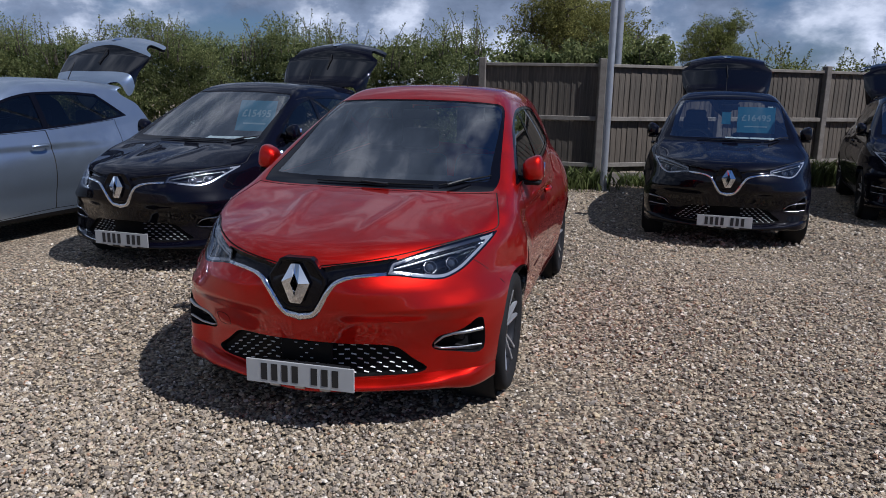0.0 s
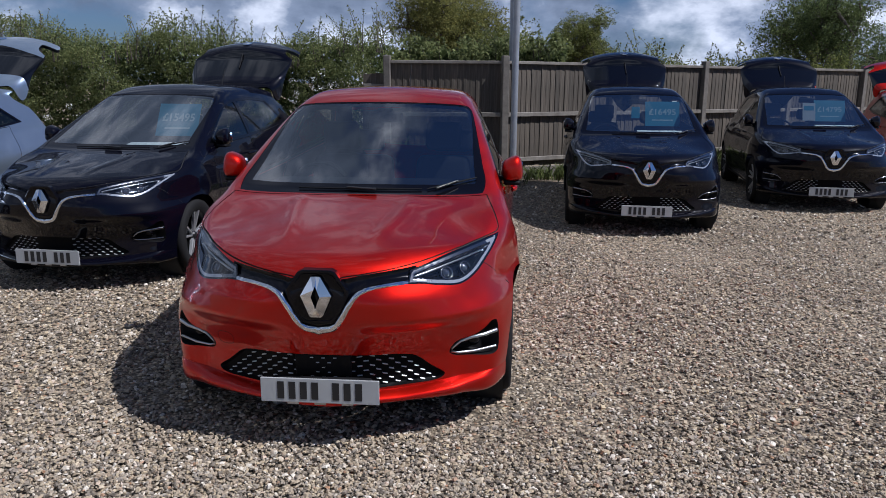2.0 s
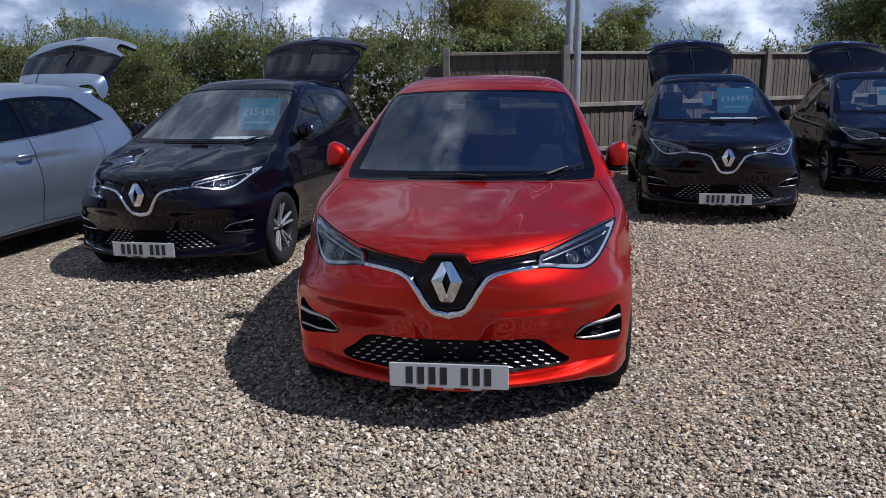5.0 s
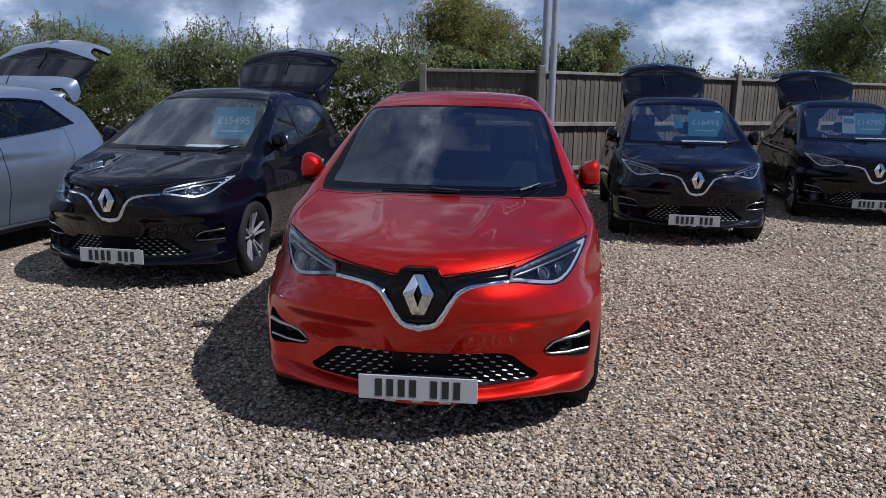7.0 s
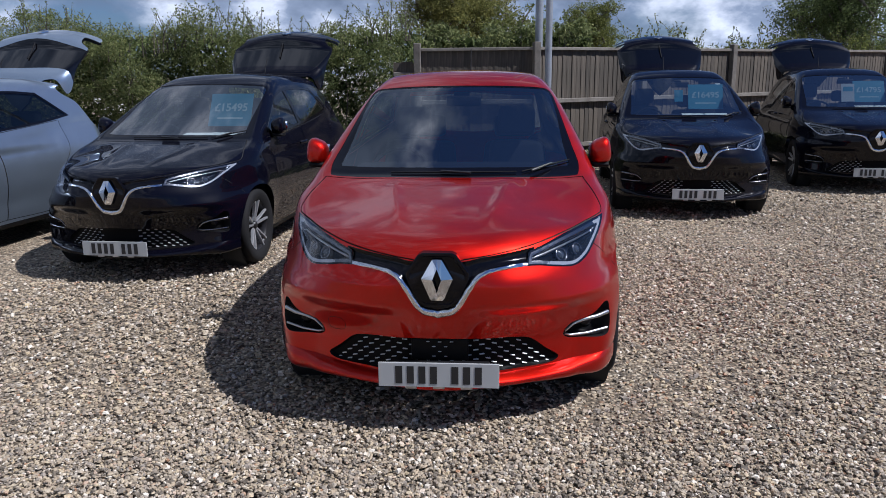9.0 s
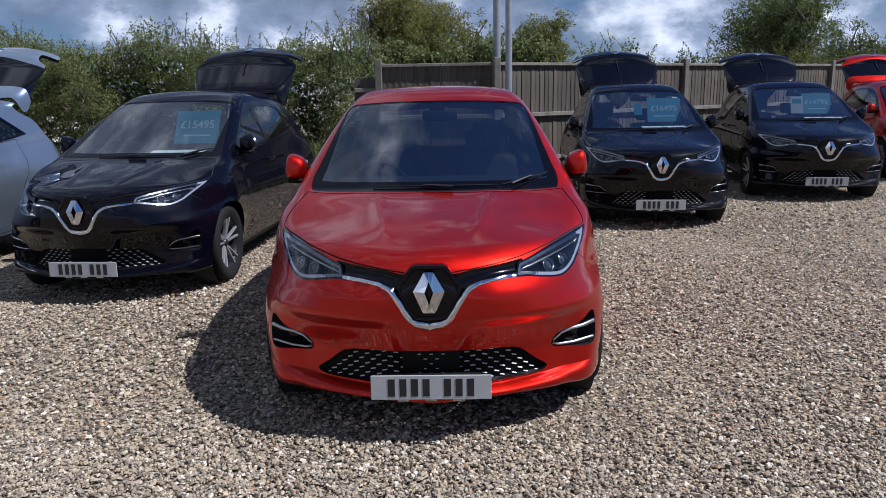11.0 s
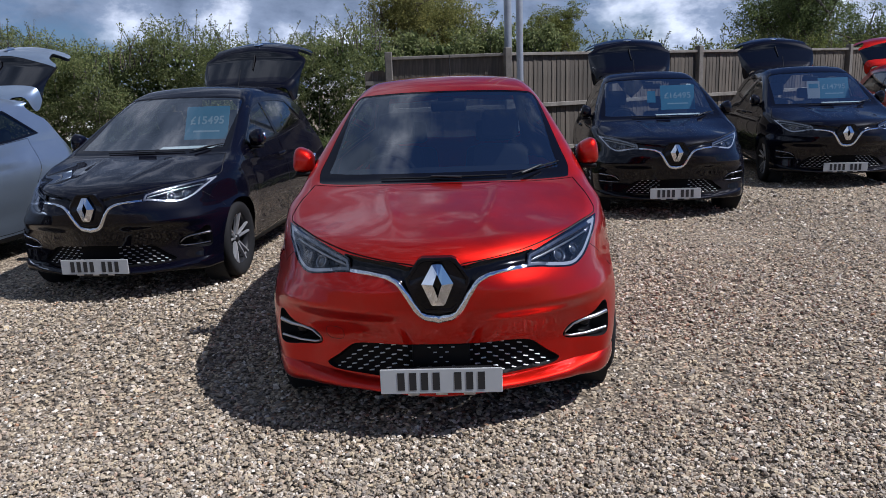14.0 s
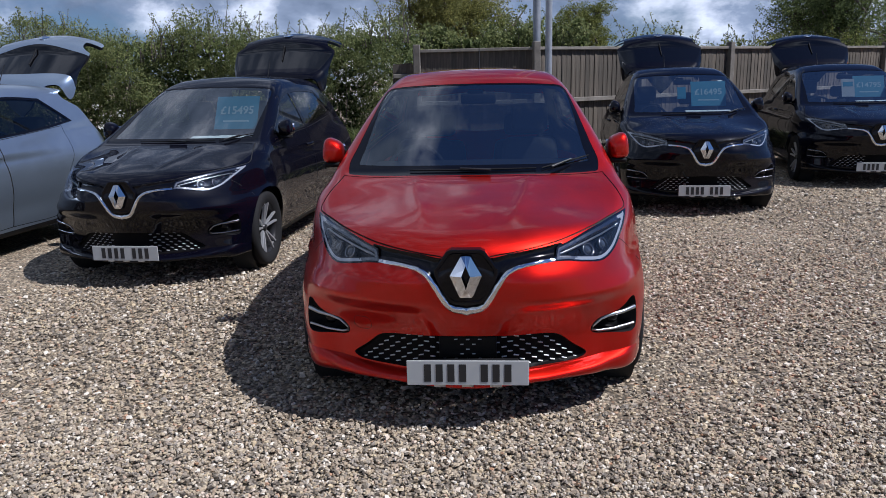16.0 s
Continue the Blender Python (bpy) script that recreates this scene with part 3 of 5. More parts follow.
def smax(a, b, k):
    h = np.clip(0.5 + 0.5 * (a - b) / k, 0, 1)
    return b + (a - b) * h + k * h * (1 - h)


def step(x, a, b):
    t = np.clip((x - a) / (b - a), 0, 1)
    return t * t * (3 - 2 * t)


def lip_line(x):
    """The height of the bumper's lower lip."""
    return 0.214 + 0.11 * np.maximum(x - 0.32, 0) ** 1.15


def car_field(p):
    """Below zero inside the car. x across, y from the nose to the tail, z up."""
    x, y, z = np.abs(p[:, 0]), p[:, 1], p[:, 2]
    # nose
    bow = curve(z, [(0.2, 0.41), (0.42, 0.45), (0.58, 0.52), (0.7, 0.70), (0.9, 0.78)])
    nose = curve(z, [(0.15, 0.10), (0.205, 0.052), (0.26, 0.048), (0.34, 0.05), (0.45, 0.044), (0.55, 0.030), (0.68, 0.020), (0.79, 0.03), (0.86, 0.06), (1.0, 0.16)])
    full = step(z, 0.45, 0.72)
    front = nose + bow * x**2 + (0.75 * x**6) * full + (0.95 * x**10) * (1 - full)
    # a brow below the lamps, a hollow under it, and a lip that rises to the sides
    wide = step(x, 0.0, 0.40)
    front = front - 0.012 * np.exp(-((z - 0.655 - 0.05 * x) / 0.055) ** 2) * wide * (1 - step(x, 0.66, 0.82))
    front = front + (0.034 + 0.052 * wide) * (1 - step(z, 0.36, 0.60)) * (1 - 0.9 * step(x, 0.58, 0.78))
    front = front - 0.034 * step(z, 0.520, 0.590) * (1 - step(z, 0.66, 0.80)) * step(x, 0.02, 0.34) * (1 - step(x, 0.70, 0.84))
    fr = (front - y) * 0.85
    # flanks
    w = curve(y, [(0.0, 0.862), (0.5, 0.880), (0.85, 0.878), (1.3, 0.850), (2.0, 0.846), (2.8, 0.855), (3.3, 0.868), (3.7, 0.85), (4.1, 0.80)])
    w = w - 0.42 * (z - 0.62) ** 2 * (1 + step(z, 0.62, 1.0)) - 0.012 * np.exp(-((z - 0.43) / 0.09) ** 2) * step(y, 1.1, 1.4) * (1 - step(y, 2.6, 2.95))
    w = w - 0.032 * (1 - step(z, 0.20, 0.38)) * (1 - step(y, 0.40, 0.60))
    sd = x - w
    # bonnet and waist
    top = curve(y, [(0.0, 0.80), (0.06, 0.832), (0.2, 0.872), (0.4, 0.915), (0.65, 0.955), (0.95, 0.993), (1.1, 1.0), (2.0, 1.02), (3.0, 1.06), (4.0, 1.06)])
    top = top - 0.20 * x**2 * (1 - step(y, 0.45, 1.15))
    ridge = 0.285 - 0.10 * (1 - step(y, 0.1, 0.9))
    top = top + 0.006 * np.exp(-((x - ridge) / 0.038) ** 2) * step(y, 0.15, 0.5) * (1 - step(y, 0.8, 1.0)) + 0.005 * step(x, 0.12, 0.30) * (1 - step(y, 0.7, 1.1))
    tp = z - top
    tail = y - (4.08 - 0.25 * x**2 - 0.3 * x**6 - 0.4 * np.maximum(z - 0.75, 0) ** 2 - 0.5 * np.maximum(0.45 - z, 0))
    low = smax(smax(fr, sd, 0.10 + 0.06 * full), tp, 0.085)
    low = smax(smax(low, tail, 0.15), 0.175 - z, 0.05)
    # cabin
    ws = (0.945 + (z - 0.993) * 2.06 + 0.17 * x**2 - y) * 0.43
    cw = 0.775 - 0.33 * (z - 1.0) - 0.28 * np.maximum(z - 1.0, 0) ** 2 - 0.035 * np.maximum(y - 2.2, 0) ** 2
    cs = (x - cw) * 0.93
    roof = curve(y, [(0.9, 1.40), (1.6, 1.485), (2.0, 1.532), (2.5, 1.558), (3.0, 1.55), (3.6, 1.50), (4.0, 1.44)]) - 0.10 * x**2 - 0.12 * x**4
    rf = z - roof
    rg = (y - (3.98 - 0.62 * (z - 1.0) - 0.15 * x**2)) * 0.85
    cab = smax(smax(smax(ws, rf, 0.07), cs, 0.075), rg, 0.06)
    cab = smax(cab, 0.88 - z, 0.05)
    return -smax(-low, -cab, 0.035)


def car_normals(p):
    e = 2e-3
    g = np.stack([car_field(p + e * np.eye(3)[i]) - car_field(p - e * np.eye(3)[i]) for i in range(3)], 1)
    return g / np.linalg.norm(g, axis=1, keepdims=True)


def spine(p):
    c = p.copy()
    c[:, 0] = 0
    c[:, 1] = np.clip(p[:, 1], 0.95, 3.1)
    c[:, 2] = np.clip(p[:, 2], 0.45, 0.72)
    return c


def onto_car(p):
    """Pushes points of the box round the car along the lines from its spine onto the surface."""
    c = spine(p)
    d = p - c
    n = np.linalg.norm(d, axis=1, keepdims=True)
    d = d / n
    lo, hi = np.zeros(len(p)), np.full(len(p), 3.0)
    # march outward to the first crossing
    s = np.zeros(len(p))
    for _ in range(60):
        f = car_field(c + d * s[:, None])
        s = s + np.maximum(-f, 0) * 0.9
    lo, hi = s - 0.02, s + 0.05
    for _ in range(26):
        mid = (lo + hi) / 2
        inside = car_field(c + d * mid[:, None]) < 0
        lo, hi = np.where(inside, mid, lo), np.where(inside, hi, mid)
    return c + d * ((lo + hi) / 2)[:, None]


def car_half():
    """The right half of the body as points and triangles."""
    W, L, LO, HI = 0.90, 4.10, 0.15, 1.58
    xs = np.linspace(0, W, 60)
    zs = np.concatenate((np.linspace(LO, 0.5, 34), np.linspace(0.5, 1.0, 32)[1:], np.linspace(1.0, HI, 28)[1:]))
    ys = np.concatenate((np.linspace(0, 1.2, 60), np.linspace(1.2, L, 76)[1:]))
    pts, tris, base = [], [], 0
    def sheet(a, b, at, flip):
        nonlocal base
        A, B = np.meshgrid(a, b, indexing="ij")
        pts.append(at(A.ravel(), B.ravel()))
        i = (np.arange(len(a) - 1)[:, None] * len(b) + np.arange(len(b) - 1)[None, :]).ravel() + base
        j, k, l = i + len(b), i + len(b) + 1, i + 1
        t = np.concatenate((np.stack((i, j, k), 1), np.stack((i, k, l), 1)))
        tris.append(t[:, ::-1] if flip else t)
        base += len(a) * len(b)
    o = lambda q, v: np.full(len(q), v)
    sheet(xs, zs, lambda a, b: np.stack((a, o(a, 0), b), 1), False)
    sheet(ys, zs, lambda a, b: np.stack((o(a, W), a, b), 1), False)
    sheet(xs, ys, lambda a, b: np.stack((a, b, o(a, HI)), 1), False)
    sheet(xs, zs, lambda a, b: np.stack((a, o(a, L), b), 1), True)
    sheet(xs, ys, lambda a, b: np.stack((a, b, o(a, LO)), 1), True)
    p, t = np.concatenate(pts), np.concatenate(tris)
    q = np.round(p * 1e4).astype(np.int64)
    _, first, back = np.unique(q, axis=0, return_index=True, return_inverse=True)
    p, t = p[first], back.ravel()[t]
    mid = p[:, 0] < 1e-6
    p = onto_car(p)
    p[mid, 0] = 0
    return p, t


def cut(p, t, g, snap=True):
    """Splits triangles along the line where g, a function of points, is zero. The new points lie on it."""
    v = g(p)
    v = np.where(np.abs(v) < 2e-4, 2e-4, v)
    s = v > 0
    side = s[t]
    mixed = side.any(1) & ~side.all(1)
    if not mixed.any():
        return p, t
    keep, m = t[~mixed], t[mixed]
    sm = s[m]
    # turn each so that its odd corner comes first
    odd = np.where(sm.sum(1) == 1, sm.argmax(1), (~sm).argmax(1))
    r = np.arange(len(m))
    a, b, c = m[r, odd], m[r, (odd + 1) % 3], m[r, (odd + 2) % 3]
    e = np.sort(np.concatenate((np.stack((a, b), 1), np.stack((a, c), 1))), axis=1)
    u, back = np.unique(e, axis=0, return_inverse=True)
    back = back.ravel()
    lo, hi = p[u[:, 0]].copy(), p[u[:, 1]].copy()
    sl = s[u[:, 0]]
    for _ in range(14):
        mid = (lo + hi) / 2
        same = (g(mid) > 0) == sl
        lo, hi = np.where(same[:, None], mid, lo), np.where(same[:, None], hi, mid)
    mid = (lo + hi) / 2
    if snap:
        for _ in range(2):
            n = car_normals(mid)
            mid = mid - n * car_field(mid)[:, None]
        mid[:, 0] = np.where((p[u[:, 0], 0] < 1e-7) & (p[u[:, 1], 0] < 1e-7), 0, mid[:, 0])
    new_id = len(p) + back
    ab, ac = new_id[: len(m)], new_id[len(m):]
    out = np.concatenate((keep, np.stack((a, ab, ac), 1), np.stack((ab, b, c), 1), np.stack((ab, c, ac), 1)))
    return np.concatenate((p, mid)), out


def loop(pts, n=6):
    """A closed outline through control points, each (u, v) or (u, v, 1) for a sharp corner, as a polygon."""
    q = [np.array(a[:2], float) for a in pts]
    sharp = [len(a) > 2 for a in pts]
    out = []
    for i in range(len(q)):
        a, b, c, d = q[i - 1], q[i], q[(i + 1) % len(q)], q[(i + 2) % len(q)]
        m0 = (c - a) / 2 if not sharp[i] else (c - b)
        m1 = (d - b) / 2 if not sharp[(i + 1) % len(q)] else (c - b)
        lim = np.linalg.norm(c - b)
        m0, m1 = m0 * min(1, lim / (np.linalg.norm(m0) + 1e-9)), m1 * min(1, lim / (np.linalg.norm(m1) + 1e-9))
        for k in range(n):
            s = k / n
            out.append((2 * s**3 - 3 * s**2 + 1) * b + (s**3 - 2 * s**2 + s) * m0 + (3 * s**2 - 2 * s**3) * c + (s**3 - s**2) * m1)
    return np.array(out)


def inside(poly, u, v):
    """The distance from a polygon's edge, below zero inside."""
    a, b = poly, np.roll(poly, -1, 0)
    best = np.full(len(u), 1e9)
    odd = np.zeros(len(u), bool)
    for (ax, ay), (bx, by) in zip(a, b):
        dx, dy = bx - ax, by - ay
        h = np.clip(((u - ax) * dx + (v - ay) * dy) / (dx * dx + dy * dy + 1e-12), 0, 1)
        best = np.minimum(best, (u - ax - dx * h) ** 2 + (v - ay - dy * h) ** 2)
        cross = ((ay > v) != (by > v)) & (u < (bx - ax) * (v - ay) / (by - ay + 1e-12) + ax)
        odd ^= cross
    return np.where(odd, -1, 1) * np.sqrt(best)


# ---- outlines on the body, (x, z) from the front and (y, z) from the side ----
O = {}
O["windscreen"] = loop([(-0.2, 0.955), (0.2, 0.955), (0.45, 0.965), (0.655, 1.0), (0.678, 1.05), (0.655, 1.13), (0.60, 1.32), (0.565, 1.41), (0.52, 1.44), (0.3, 1.455), (0.0, 1.46), (-0.2, 1.46)])
O["headlight"] = loop([(0.372, 0.74, 1), (0.383, 0.795, 1), (0.528, 0.834), (0.64, 0.852), (0.757, 0.864, 1), (0.740, 0.83), (0.705, 0.785), (0.655, 0.733), (0.592, 0.708), (0.50, 0.721), (0.43, 0.735)])
O["band"] = loop([(-0.1, 0.792), (0.05, 0.792), (0.082, 0.787), (0.108, 0.774), (0.18, 0.786), (0.405, 0.809, 1), (0.405, 0.757, 1), (0.24, 0.745), (0.165, 0.72), (0.126, 0.672), (0.083, 0.602), (0.06, 0.574), (0.03, 0.566), (-0.1, 0.566)])
O["vee"] = loop([(-0.1, 0.792), (0.05, 0.792), (0.082, 0.787), (0.108, 0.774), (0.18, 0.786), (0.404, 0.809, 1), (0.404, 0.744, 1), (0.247, 0.731), (0.183, 0.707), (0.147, 0.662), (0.103, 0.583), (0.076, 0.550), (0.045, 0.537), (-0.1, 0.535)])
O["hexagon"] = loop([(-0.1, 0.788), (0.058, 0.788), (0.084, 0.783), (0.133, 0.728), (0.130, 0.70), (0.083, 0.606), (0.056, 0.580), (-0.1, 0.577)])
O["bonnet"] = loop([(-0.2, 0.70), (0.10, 0.776), (0.18, 0.786), (0.38, 0.812), (0.53, 0.837), (0.74, 0.866), (0.755, 0.885), (0.735, 0.935), (0.70, 0.985), (0.665, 1.03), (0.62, 1.045), (0.45, 1.06), (0.2, 1.06), (-0.2, 1.06)])
O["grille"] = loop([(-0.1, 0.412), (0.25, 0.408), (0.355, 0.400), (0.402, 0.386), (0.465, 0.335), (0.526, 0.288), (0.49, 0.264), (0.40, 0.256), (0.2, 0.250), (-0.1, 0.248)])
O["fog"] = loop([(0.545, 0.396), (0.575, 0.445), (0.65, 0.468), (0.70, 0.495), (0.735, 0.522), (0.757, 0.515), (0.768, 0.44), (0.764, 0.375), (0.740, 0.360), (0.66, 0.366), (0.575, 0.372)]) - (0, 0.008)
O["windows"] = loop([(1.20, 1.022, 1), (1.45, 1.16), (1.75, 1.305), (2.0, 1.378), (2.25, 1.41), (2.7, 1.416), (3.08, 1.390, 1), (3.45, 1.150, 1), (3.0, 1.105), (2.2, 1.055)])
O["front_door"] = loop([(1.32, 0.27), (1.24, 0.62), (1.27, 0.95), (1.30, 1.01), (2.20, 1.045, 1), (2.215, 0.8), (2.212, 0.27, 1)])
O["rear_door"] = loop([(2.218, 0.27, 1), (2.221, 0.8), (2.206, 1.045, 1), (3.22, 1.115, 1), (3.18, 0.86), (3.02, 0.66), (2.92, 0.42), (2.86, 0.27)])
O["hatch"] = loop([(-0.2, 1.478), (0.42, 1.462), (0.52, 1.43), (0.575, 1.30), (0.605, 1.12), (0.612, 1.035, 1), (0.520, 0.990), (0.505, 0.90), (0.53, 0.865), (0.645, 0.850, 1), (0.640, 0.79), (0.58, 0.73), (-0.2, 0.70)])
O["rear_window"] = loop([(-0.2, 1.350), (0.40, 1.345), (0.60, 1.325), (0.66, 1.16), (0.64, 1.075), (0.45, 1.045), (-0.2, 1.03)])
O["bumper"] = loop([(-0.2, -0.2), (1.2, -0.2), (1.2, 0.70), (0.72, 0.705), (0.60, 0.71), (-0.2, 0.45)])


def front_of(name, y_max=0.95):
    return lambda p: np.where(p[:, 1] < y_max, inside(O[name], p[:, 0], p[:, 2]), 0.5)


def scuttle(x):
    """Where the bonnet ends and the windscreen starts."""
    return 0.945 + 0.15 * x**2 + 0.25 * x**6


def screen_of(name):
    return lambda p: np.where((p[:, 1] > 0.86) & (p[:, 1] < 2.1) & (p[:, 2] > 0.95), np.maximum(inside(O[name], p[:, 0], p[:, 2]), (scuttle(p[:, 0]) - p[:, 1]) * 0.5), 0.5)


def flank_of(name):
    return lambda p: np.where(p[:, 0] > 0.42, inside(O[name], p[:, 1], p[:, 2]), 0.5)


def tail_of(name):
    return lambda p: np.where(p[:, 1] > 3.3, inside(O[name], p[:, 0], p[:, 2]), 0.5)


AXLES, WHEEL_Z, WHEEL_R = (0.83, 3.42), 0.312, 0.312


def arch(p):
    d = np.minimum(*[np.hypot(p[:, 1] - a, p[:, 2] - WHEEL_Z) for a in AXLES]) - 0.348
    return np.where(p[:, 0] > 0.5, d, 0.5)


G = {k: front_of(k) for k in ("headlight", "band", "vee", "hexagon", "grille", "fog")}
G["bonnet"] = lambda p: np.where(p[:, 1] < 1.2, np.maximum(inside(O["bonnet"], p[:, 0], p[:, 2]), (p[:, 1] - scuttle(p[:, 0]) + 0.016) * 0.8), 0.5)
G["windscreen"] = screen_of("windscreen")
G["screen_glass"] = lambda p: G["windscreen"](p) + 0.007 + 0.046 * (1 - step(p[:, 2], 1.02, 1.46))
G["windows"] = flank_of("windows")
G["front_door"], G["rear_door"] = flank_of("front_door"), flank_of("rear_door")
G["hatch"], G["rear_window"] = tail_of("hatch"), tail_of("rear_window")


def off(name, d):
    return lambda p: G[name](p) - d


def shell():
    """The half body, cut along all outlines."""
    p, t = car_half()
    for g in (arch, G["windscreen"], G["screen_glass"], G["bonnet"], off("bonnet", -0.005), G["headlight"], off("headlight", -0.008), off("headlight", -0.020),
              G["vee"], G["band"], G["hexagon"], off("hexagon", 0.006), G["grille"], off("grille", -0.008), G["fog"], off("fog", -0.010),
              G["windows"], off("windows", -0.016), off("windows", -0.022), off("front_door", 0.003), off("front_door", -0.003), off("rear_door", 0.003), off("rear_door", -0.003),
              G["hatch"], off("hatch", -0.006), G["rear_window"], lambda q: q[:, 2] - 0.235, lambda q: np.where(q[:, 2] > 1.0, np.abs(q[:, 1] - 2.225) - 0.035, 0.5)):
        p, t = cut(p, t, g)
    # drop slivers that have no area or are turned over
    n = np.cross(p[t[:, 1]] - p[t[:, 0]], p[t[:, 2]] - p[t[:, 0]])
    a = np.linalg.norm(n, axis=1)
    up = (n * car_normals(p[t].mean(1))).sum(1)
    sign = np.sign(np.median(up / (a + 1e-15)))
    return p, t[(a > 2e-8) & (sign * up > 0.35 * a)]


HP, HT = shell()
HN = car_normals(HP)
HC = HP[HT].mean(1)
D = {k: G[k](HC) for k in G}
V = {k: G[k](HP) for k in G}
IS_ARCH = arch(HC) < 0


def region(keep):
    t = HT[keep]
    p, t2 = tidy(HP, t)
    n = HN[np.unique(t)]
    return p, t2, n


R = {}
free = ~IS_ARCH
free &= HC[:, 2] > 0.185


def claim(name, mask):
    global free
    R[name] = mask & free
    free = free & ~mask


claim("windscreen", D["screen_glass"] < 0)
claim("windscreen_seal", D["windscreen"] < 0)
claim("glass_front", (D["windows"] < -0.022) & (HC[:, 1] < 2.19))
claim("glass_rear", (D["windows"] < -0.022) & (HC[:, 1] > 2.26))
claim("window_seal", D["windows"] < 0)
claim("headlight", D["headlight"] < 0)
claim("hexagon", D["hexagon"] < 0)
claim("band", D["band"] < 0)
claim("chrome_vee", D["vee"] < 0)
claim("grille", D["grille"] < 0)
claim("fog", D["fog"] < 0)
claim("bonnet_gap", (D["bonnet"] < 0) & (D["bonnet"] > -0.005))
claim("bonnet", D["bonnet"] < 0)
claim("door_gap", ((np.abs(D["front_door"]) < 0.003) | (np.abs(D["rear_door"]) < 0.003)))
claim("front_door", D["front_door"] < 0)
claim("rear_door", D["rear_door"] < 0)
claim("rear_window", (D["rear_window"] < 0) & (D["hatch"] < 0))
claim("hatch_gap", (D["hatch"] < 0) & (D["hatch"] > -0.006))
claim("hatch", D["hatch"] < 0)
claim("sill", (HC[:, 2] < 0.235) & (HC[:, 1] > 1.0) & (HC[:, 1] < 3.2))
claim("body", np.ones(len(HC), bool))


def whole(name, mat, push=None, label=""):
    """A part across both sides; push(points, normals) moves its points along their normals."""
    keep = R[name]
    ids = np.unique(HT[keep])
    p, t, n = region(keep)
    if push is not None:
        d = push(ids, p)
        p = p + n * d[:, None]
        n = n if np.ptp(d) < 1e-9 else None
    if n is None:
        P, T, N = both_sides(p, t, np.zeros_like(p))
        N = None
    else:
        P, T, N = both_sides(p, t, n)
    return mesh_of(name, P, T, mat, N)


def side(name, mat, s, push=None):
    keep = R[name]
    ids = np.unique(HT[keep])
    p, t, n = region(keep)
    if push is not None:
        d = push(ids, p)
        p = p + n * d[:, None]
        n = n if np.ptp(d) < 1e-9 else None
    if s < 0:
        p, t = p * (-1, 1, 1), t[:, ::-1]
        n = None if n is None else n * (-1, 1, 1)
    return mesh_of(name, p, t, mat, n)


def sunk(key, rim, depth):
    """Sinks a region behind a narrow rim."""
    return lambda ids, p: -depth * step(-V[key][ids], 0, rim)


def on_front(x, z, lift=0.0):
    """The point of the nose at x, z and its normal."""
    lo, hi = -0.3, 1.2
    for _ in range(40):
        mid = (lo + hi) / 2
        if car_field(np.array([[x, mid, z]]))[0] < 0:
            hi = mid
        else:
            lo = mid
    p = np.array([[x, hi, z]])
    n = car_normals(p)[0]
    return Vector(p[0] + n * lift), Vector(n)


FACED = {}


def facing(x, z, lift=0.0):
    """A pose on the nose, its z axis along the surface normal and its y axis up."""
    key = (round(x, 5), round(z, 5), lift)
    if key in FACED:
        return FACED[key].copy()
    p, n = on_front(x, z, lift)
    up = (Vector((0, 0, 1)) - n * n.z).normalized()
    r = up.cross(n)
    m = Matrix((r, up, n)).transposed().to_4x4()
    FACED[key] = Matrix.Translation(p) @ m
    return FACED[key].copy()


# ---- shared small meshes of the cars ----


def tyre_mesh():
    pr = [(0.205, -0.075), (0.225, -0.088), (0.262, -0.098), (0.292, -0.096), (0.306, -0.082), (0.3115, -0.06), (0.312, -0.03), (0.306, -0.028), (0.306, -0.022), (0.312, -0.02), (0.3125, 0.0),
          (0.312, 0.02), (0.306, 0.022), (0.306, 0.028), (0.312, 0.03), (0.3115, 0.06), (0.306, 0.082), (0.292, 0.096), (0.262, 0.098), (0.225, 0.088), (0.205, 0.075)]
    v, f = lathe(pr, 44)
    return mesh_of("tyre", v, f, M["rubber"])


def rim_mesh():
    pr = [(0.0, -0.02), (0.12, -0.04), (0.19, -0.06), (0.20, -0.085), (0.212, -0.088), (0.215, -0.075), (0.205, -0.07), (0.195, 0.0), (0.19, 0.06), (0.205, 0.072), (0.221, 0.083), (0.225, 0.08), (0.222, 0.07)]
    v, f = lathe(pr, 44)
    return mesh_of("rim", v, f, M["rim"])


def spoke_mesh():
    bm = bmesh.new()
    rows = []
    for r, w, x, d in ((0.035, 0.013, 0.050, 0.03), (0.09, 0.010, 0.062, 0.028), (0.15, 0.009, 0.074, 0.026), (0.210, 0.012, 0.084, 0.02)):
        rows.append([bm.verts.new(c) for c in ((x, -w * 0.7, r), (x, w * 0.7, r), (x - d, w, r), (x - d, -w, r))])
    for a, b in zip(rows, rows[1:]):
        for k in range(4):
            bm.faces.new((a[k], a[(k + 1) % 4], b[(k + 1) % 4], b[k]))
    bm.faces.new(rows[0][::-1])
    bm.faces.new(rows[-1])
    bmesh.ops.recalc_face_normals(bm, faces=bm.faces)
    me = mesh_from("spoke", bm, M["alloy"], False, 0.002, 1)
    return me


def hub_mesh():
    v, f = lathe([(0.0, 0.062), (0.024, 0.061), (0.030, 0.056), (0.034, 0.04), (0.06, 0.03), (0.06, 0.0)], 32)
    return mesh_of("hub_cap", v, f, M["rim"])


TYRE, RIM, SPOKE, HUB = tyre_mesh(), rim_mesh(), spoke_mesh(), hub_mesh()


